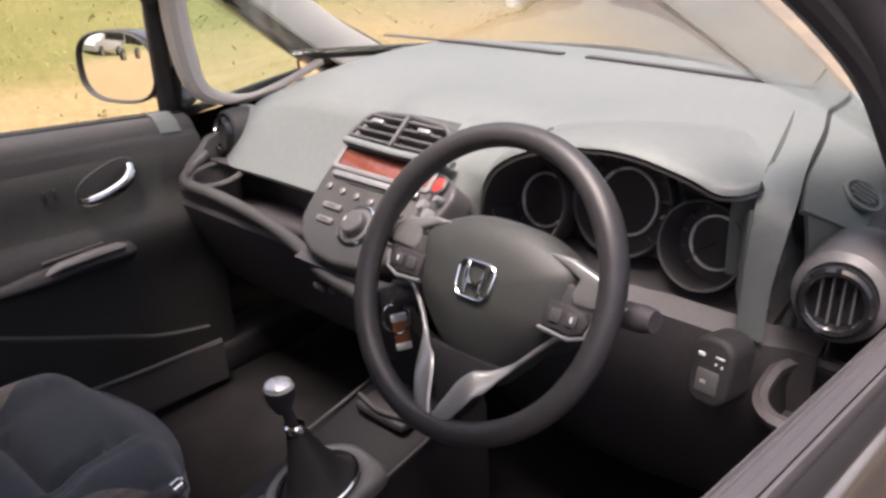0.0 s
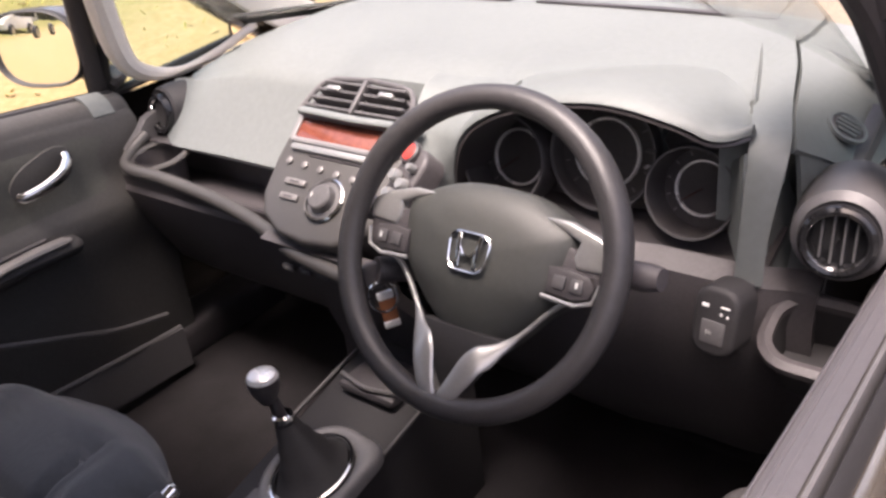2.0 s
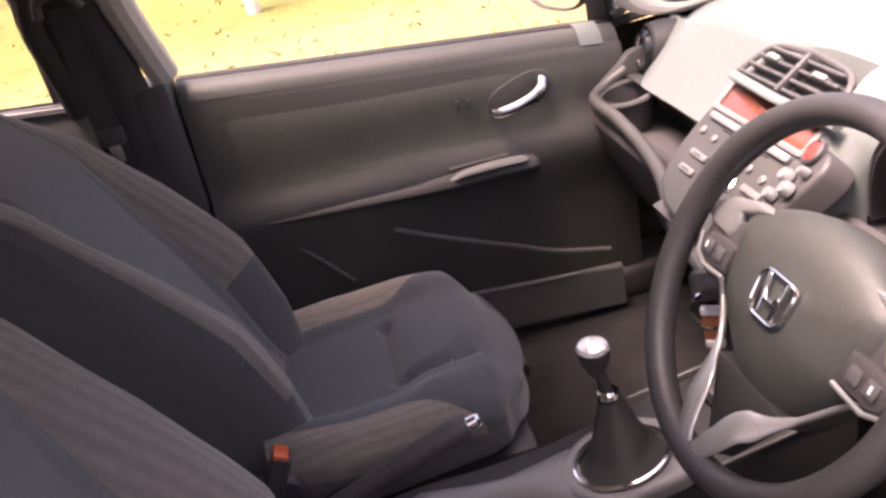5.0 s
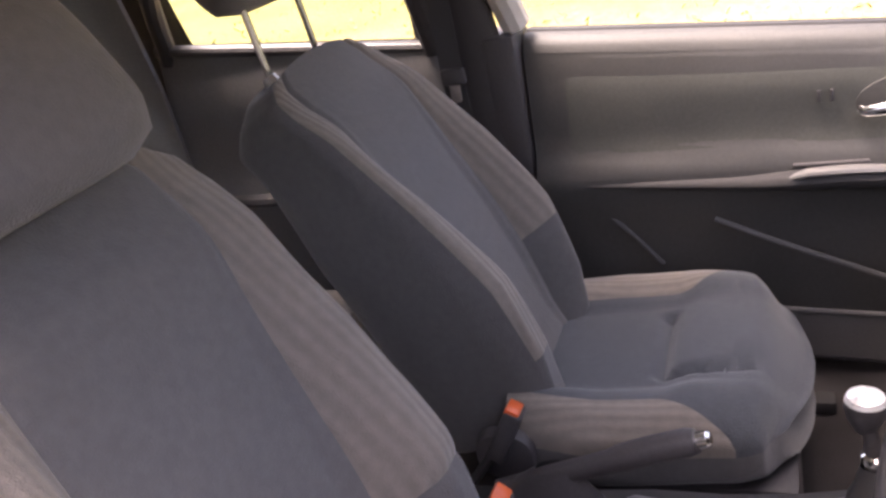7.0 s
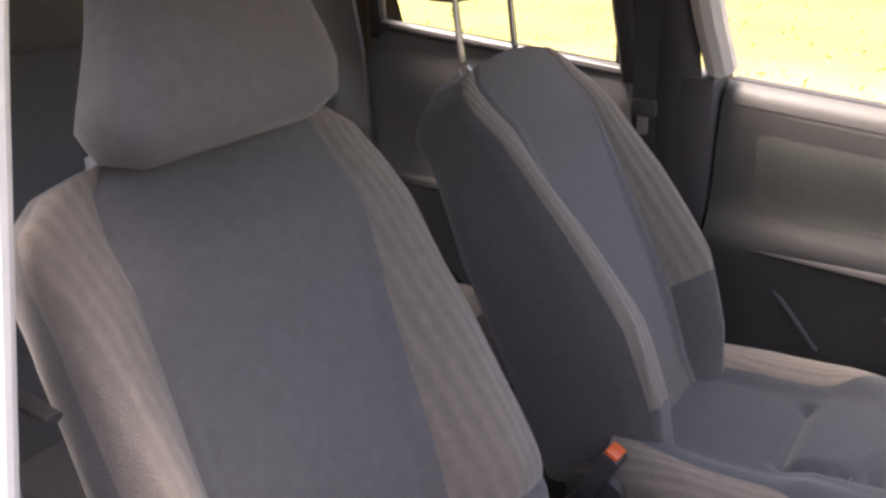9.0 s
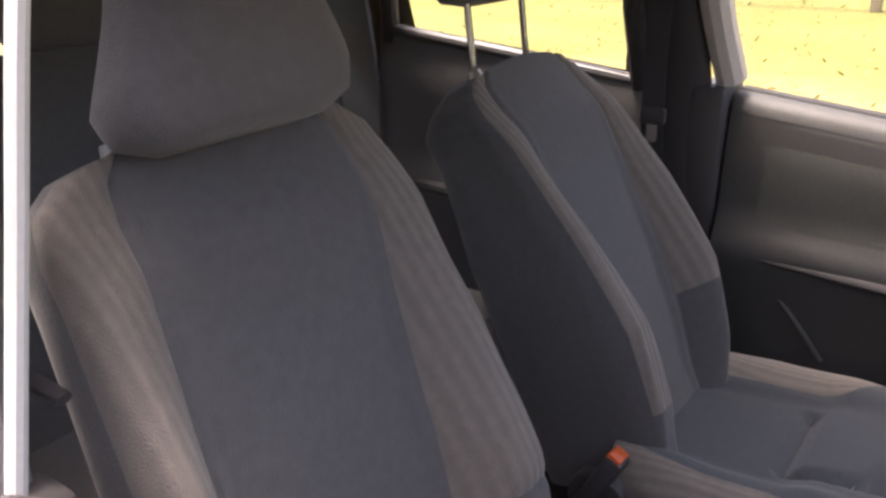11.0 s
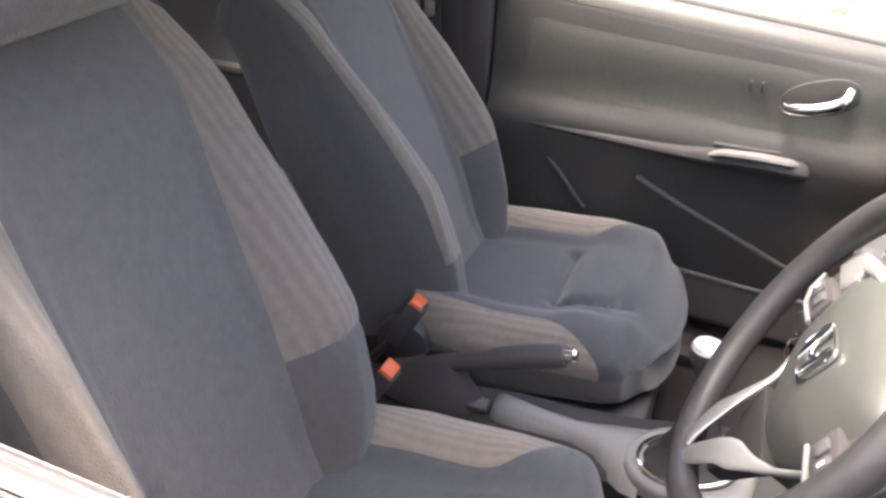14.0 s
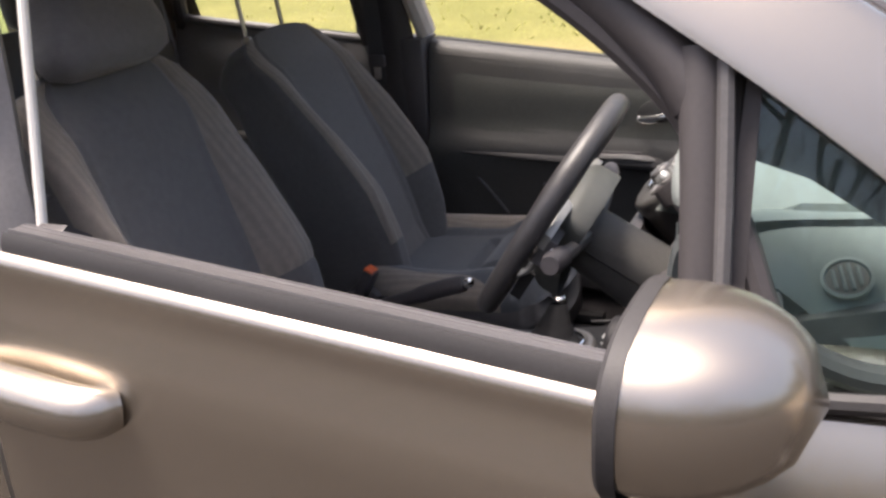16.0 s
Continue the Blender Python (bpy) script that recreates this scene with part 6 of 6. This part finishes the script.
    for k in range(15):
        t = k / 14
        hw = interp(t, [0, 0.06, 0.2, 0.6, 0.85, 0.95, 1], [0.11, 0.146, 0.16, 0.142, 0.122, 0.095, 0.05])
        hd = interp(t, [0, 0.06, 0.3, 0.8, 1], [0.028, 0.048, 0.058, 0.05, 0.02])
        trim = interp(t, [0, 0.2, 0.6, 1], [1, 1, 0.74, 0.62]) if side > 0 else 1.0
        hr.append([hc + Vector((hs * hw * (trim if math.cos(q) > 0 else 1.0) * math.copysign(abs(math.cos(q)) ** 0.55, math.cos(q)), 0, 0)) + upv * (0.215 * t) + fwd * (hd * math.copysign(abs(math.sin(q)) ** 0.6, math.sin(q)) + 0.01 * t) for q in (2 * math.pi * i / 32 for i in range(32))])
    part("headrest", loft(hr, True, True), M_HEAD, st, "padded grey cloth headrest", 60)
    return st


front_seat(-0.353, -0.56, 0.57, 28.5, -0.125, 0.562, 0.115, 0.70, "slate-blue and taupe cloth passenger seat, headrest raised")
front_seat(0.402, -0.545, 0.605, 22.5, -0.115, 0.595, 0.012, 0.68, "slate-blue and taupe cloth driver's seat, headrest lowered")


def buckle(at, up_dir, lab):
    b = thing("seat_belt_buckle", at, lab, "belt buckle", "belt buckles")
    d = Vector(up_dir).normalized()
    B = axes(at, (1, 0, 0.12), d)
    part("stalk", tube([Vector(at) - d * 0.16 + Vector((0, -0.02, 0)), Vector(at) - d * 0.06], 0.016, 10, 0.5), M_PLAS, b, "black stalk")
    part("case", box((0.044, 0.095, 0.030), (0, -0.042, -0.001), 0.006, 2, B), M_PLAS, b, "black buckle case")
    part("button", box((0.037, 0.020, 0.024), (0, 0.0, 0.002), 0.003, 2, B), M_ORANGE, b, "orange-red release button")


buckle((-0.09, -0.568, 0.597), (0.02, 0.45, 0.9), "black belt buckle with orange release button by the passenger seat")
buckle((0.134, -0.525, 0.626), (-0.05, 0.55, 0.85), "black belt buckle with orange release button by the driver's seat")


# ---- seat belts on the door pillars ----
def seat_belt(s):
    ox, oy = (0.0, 0.0) if s < 0 else (0.03, -0.05)
    b = thing("seat_belt", (s * 0.66, -0.78, 1.1), "dark seat belt hanging on the door pillar", "seat belt", "seat belts")
    pts = [(s * (0.618 + ox), -0.76 + oy, 1.245), (s * (0.628 + ox), -0.765 + oy, 1.1), (s * (0.645 + ox), -0.765 + oy, 0.9), (s * (0.66 + ox), -0.74 + oy, 0.6), (s * (0.665 + ox), -0.70 + oy, 0.40)]
    P = smooth_path(pts, 5)
    part("webbing", shell([[p + Vector((0, -0.023, 0)), p + Vector((0, 0.0, 0)), p + Vector((0, 0.023, 0))] for p in P], 0.0015), M_BELT, b, "dark webbing")
    part("guide", tube(smooth_path([(s * (0.612 + ox), -0.80 + oy, 1.235), (s * (0.608 + ox), -0.79 + oy, 1.265), (s * (0.608 + ox), -0.745 + oy, 1.27), (s * (0.612 + ox), -0.725 + oy, 1.24)], 5), 0.009, 10), M_PLAS2, b, "plastic upper belt guide")
    if s > 0:
        part("tongue_grip", tube([(0.662, -0.79, 1.045), (0.661, -0.75, 1.04), (0.658, -0.712, 1.035)], [0.007, 0.009, 0.008], 10, 0.6), M_PLAS, b, "black belt tongue grip")
    part("tongue", plate(rounded(0.05, 0.035, 0.008), 0.012, axes((s * (0.628 + ox), -0.765 + oy, 1.0), (0, -s, 0), (0, 0, 1)), 0.004), M_PLAS, b, "black tongue holder")
    part("tongue_metal", plate(rounded(0.022, 0.04, 0.006), 0.003, axes((s * (0.63 + ox), -0.765 + oy, 0.968), (0, -s, 0), (0, 0, 1)), 0.001), M_SATIN, b, "steel tongue")


seat_belt(-1)
seat_belt(1)


# ---- rear seat ----
rs = thing("rear_seat", (0, -1.4, FLOOR), "dark slate cloth rear bench seat", "rear seat")
part("cushion", loft([[(x, y + 0.02 * (abs(x) / 0.62) ** 4, z - 0.02 * (abs(x) / 0.62) ** 6) for x in [0.62 * k / 10 for k in range(-10, 11)]] for y, z in ((-1.02, 0.36), (-1.03, 0.50), (-1.06, 0.545), (-1.2, 0.55), (-1.45, 0.53))]), M_BLUE, rs, "dark cloth bench cushion")
part("backrest", loft([[(x, y + 0.03 * (abs(x) / 0.62) ** 4, z - 0.02 * (abs(x) / 0.62) ** 6) for x in [0.62 * k / 10 for k in range(-10, 11)]] for y, z in ((-1.42, 0.50), (-1.47, 0.6), (-1.56, 0.85), (-1.63, 1.10), (-1.67, 1.15), (-1.76, 1.14))]), M_BLUE, rs, "dark cloth bench backrest")
for x in (-0.38, 0.0, 0.38):
    part("headrest", box((0.26, 0.09, 0.18), (x, -1.70, 1.235), 0.04, 4), M_HEAD, rs, "padded cloth headrest")
part("parcel_shelf", box((1.25, 0.4, 0.02), (0, -1.93, 0.99), 0.005), M_PLAS2, rs)
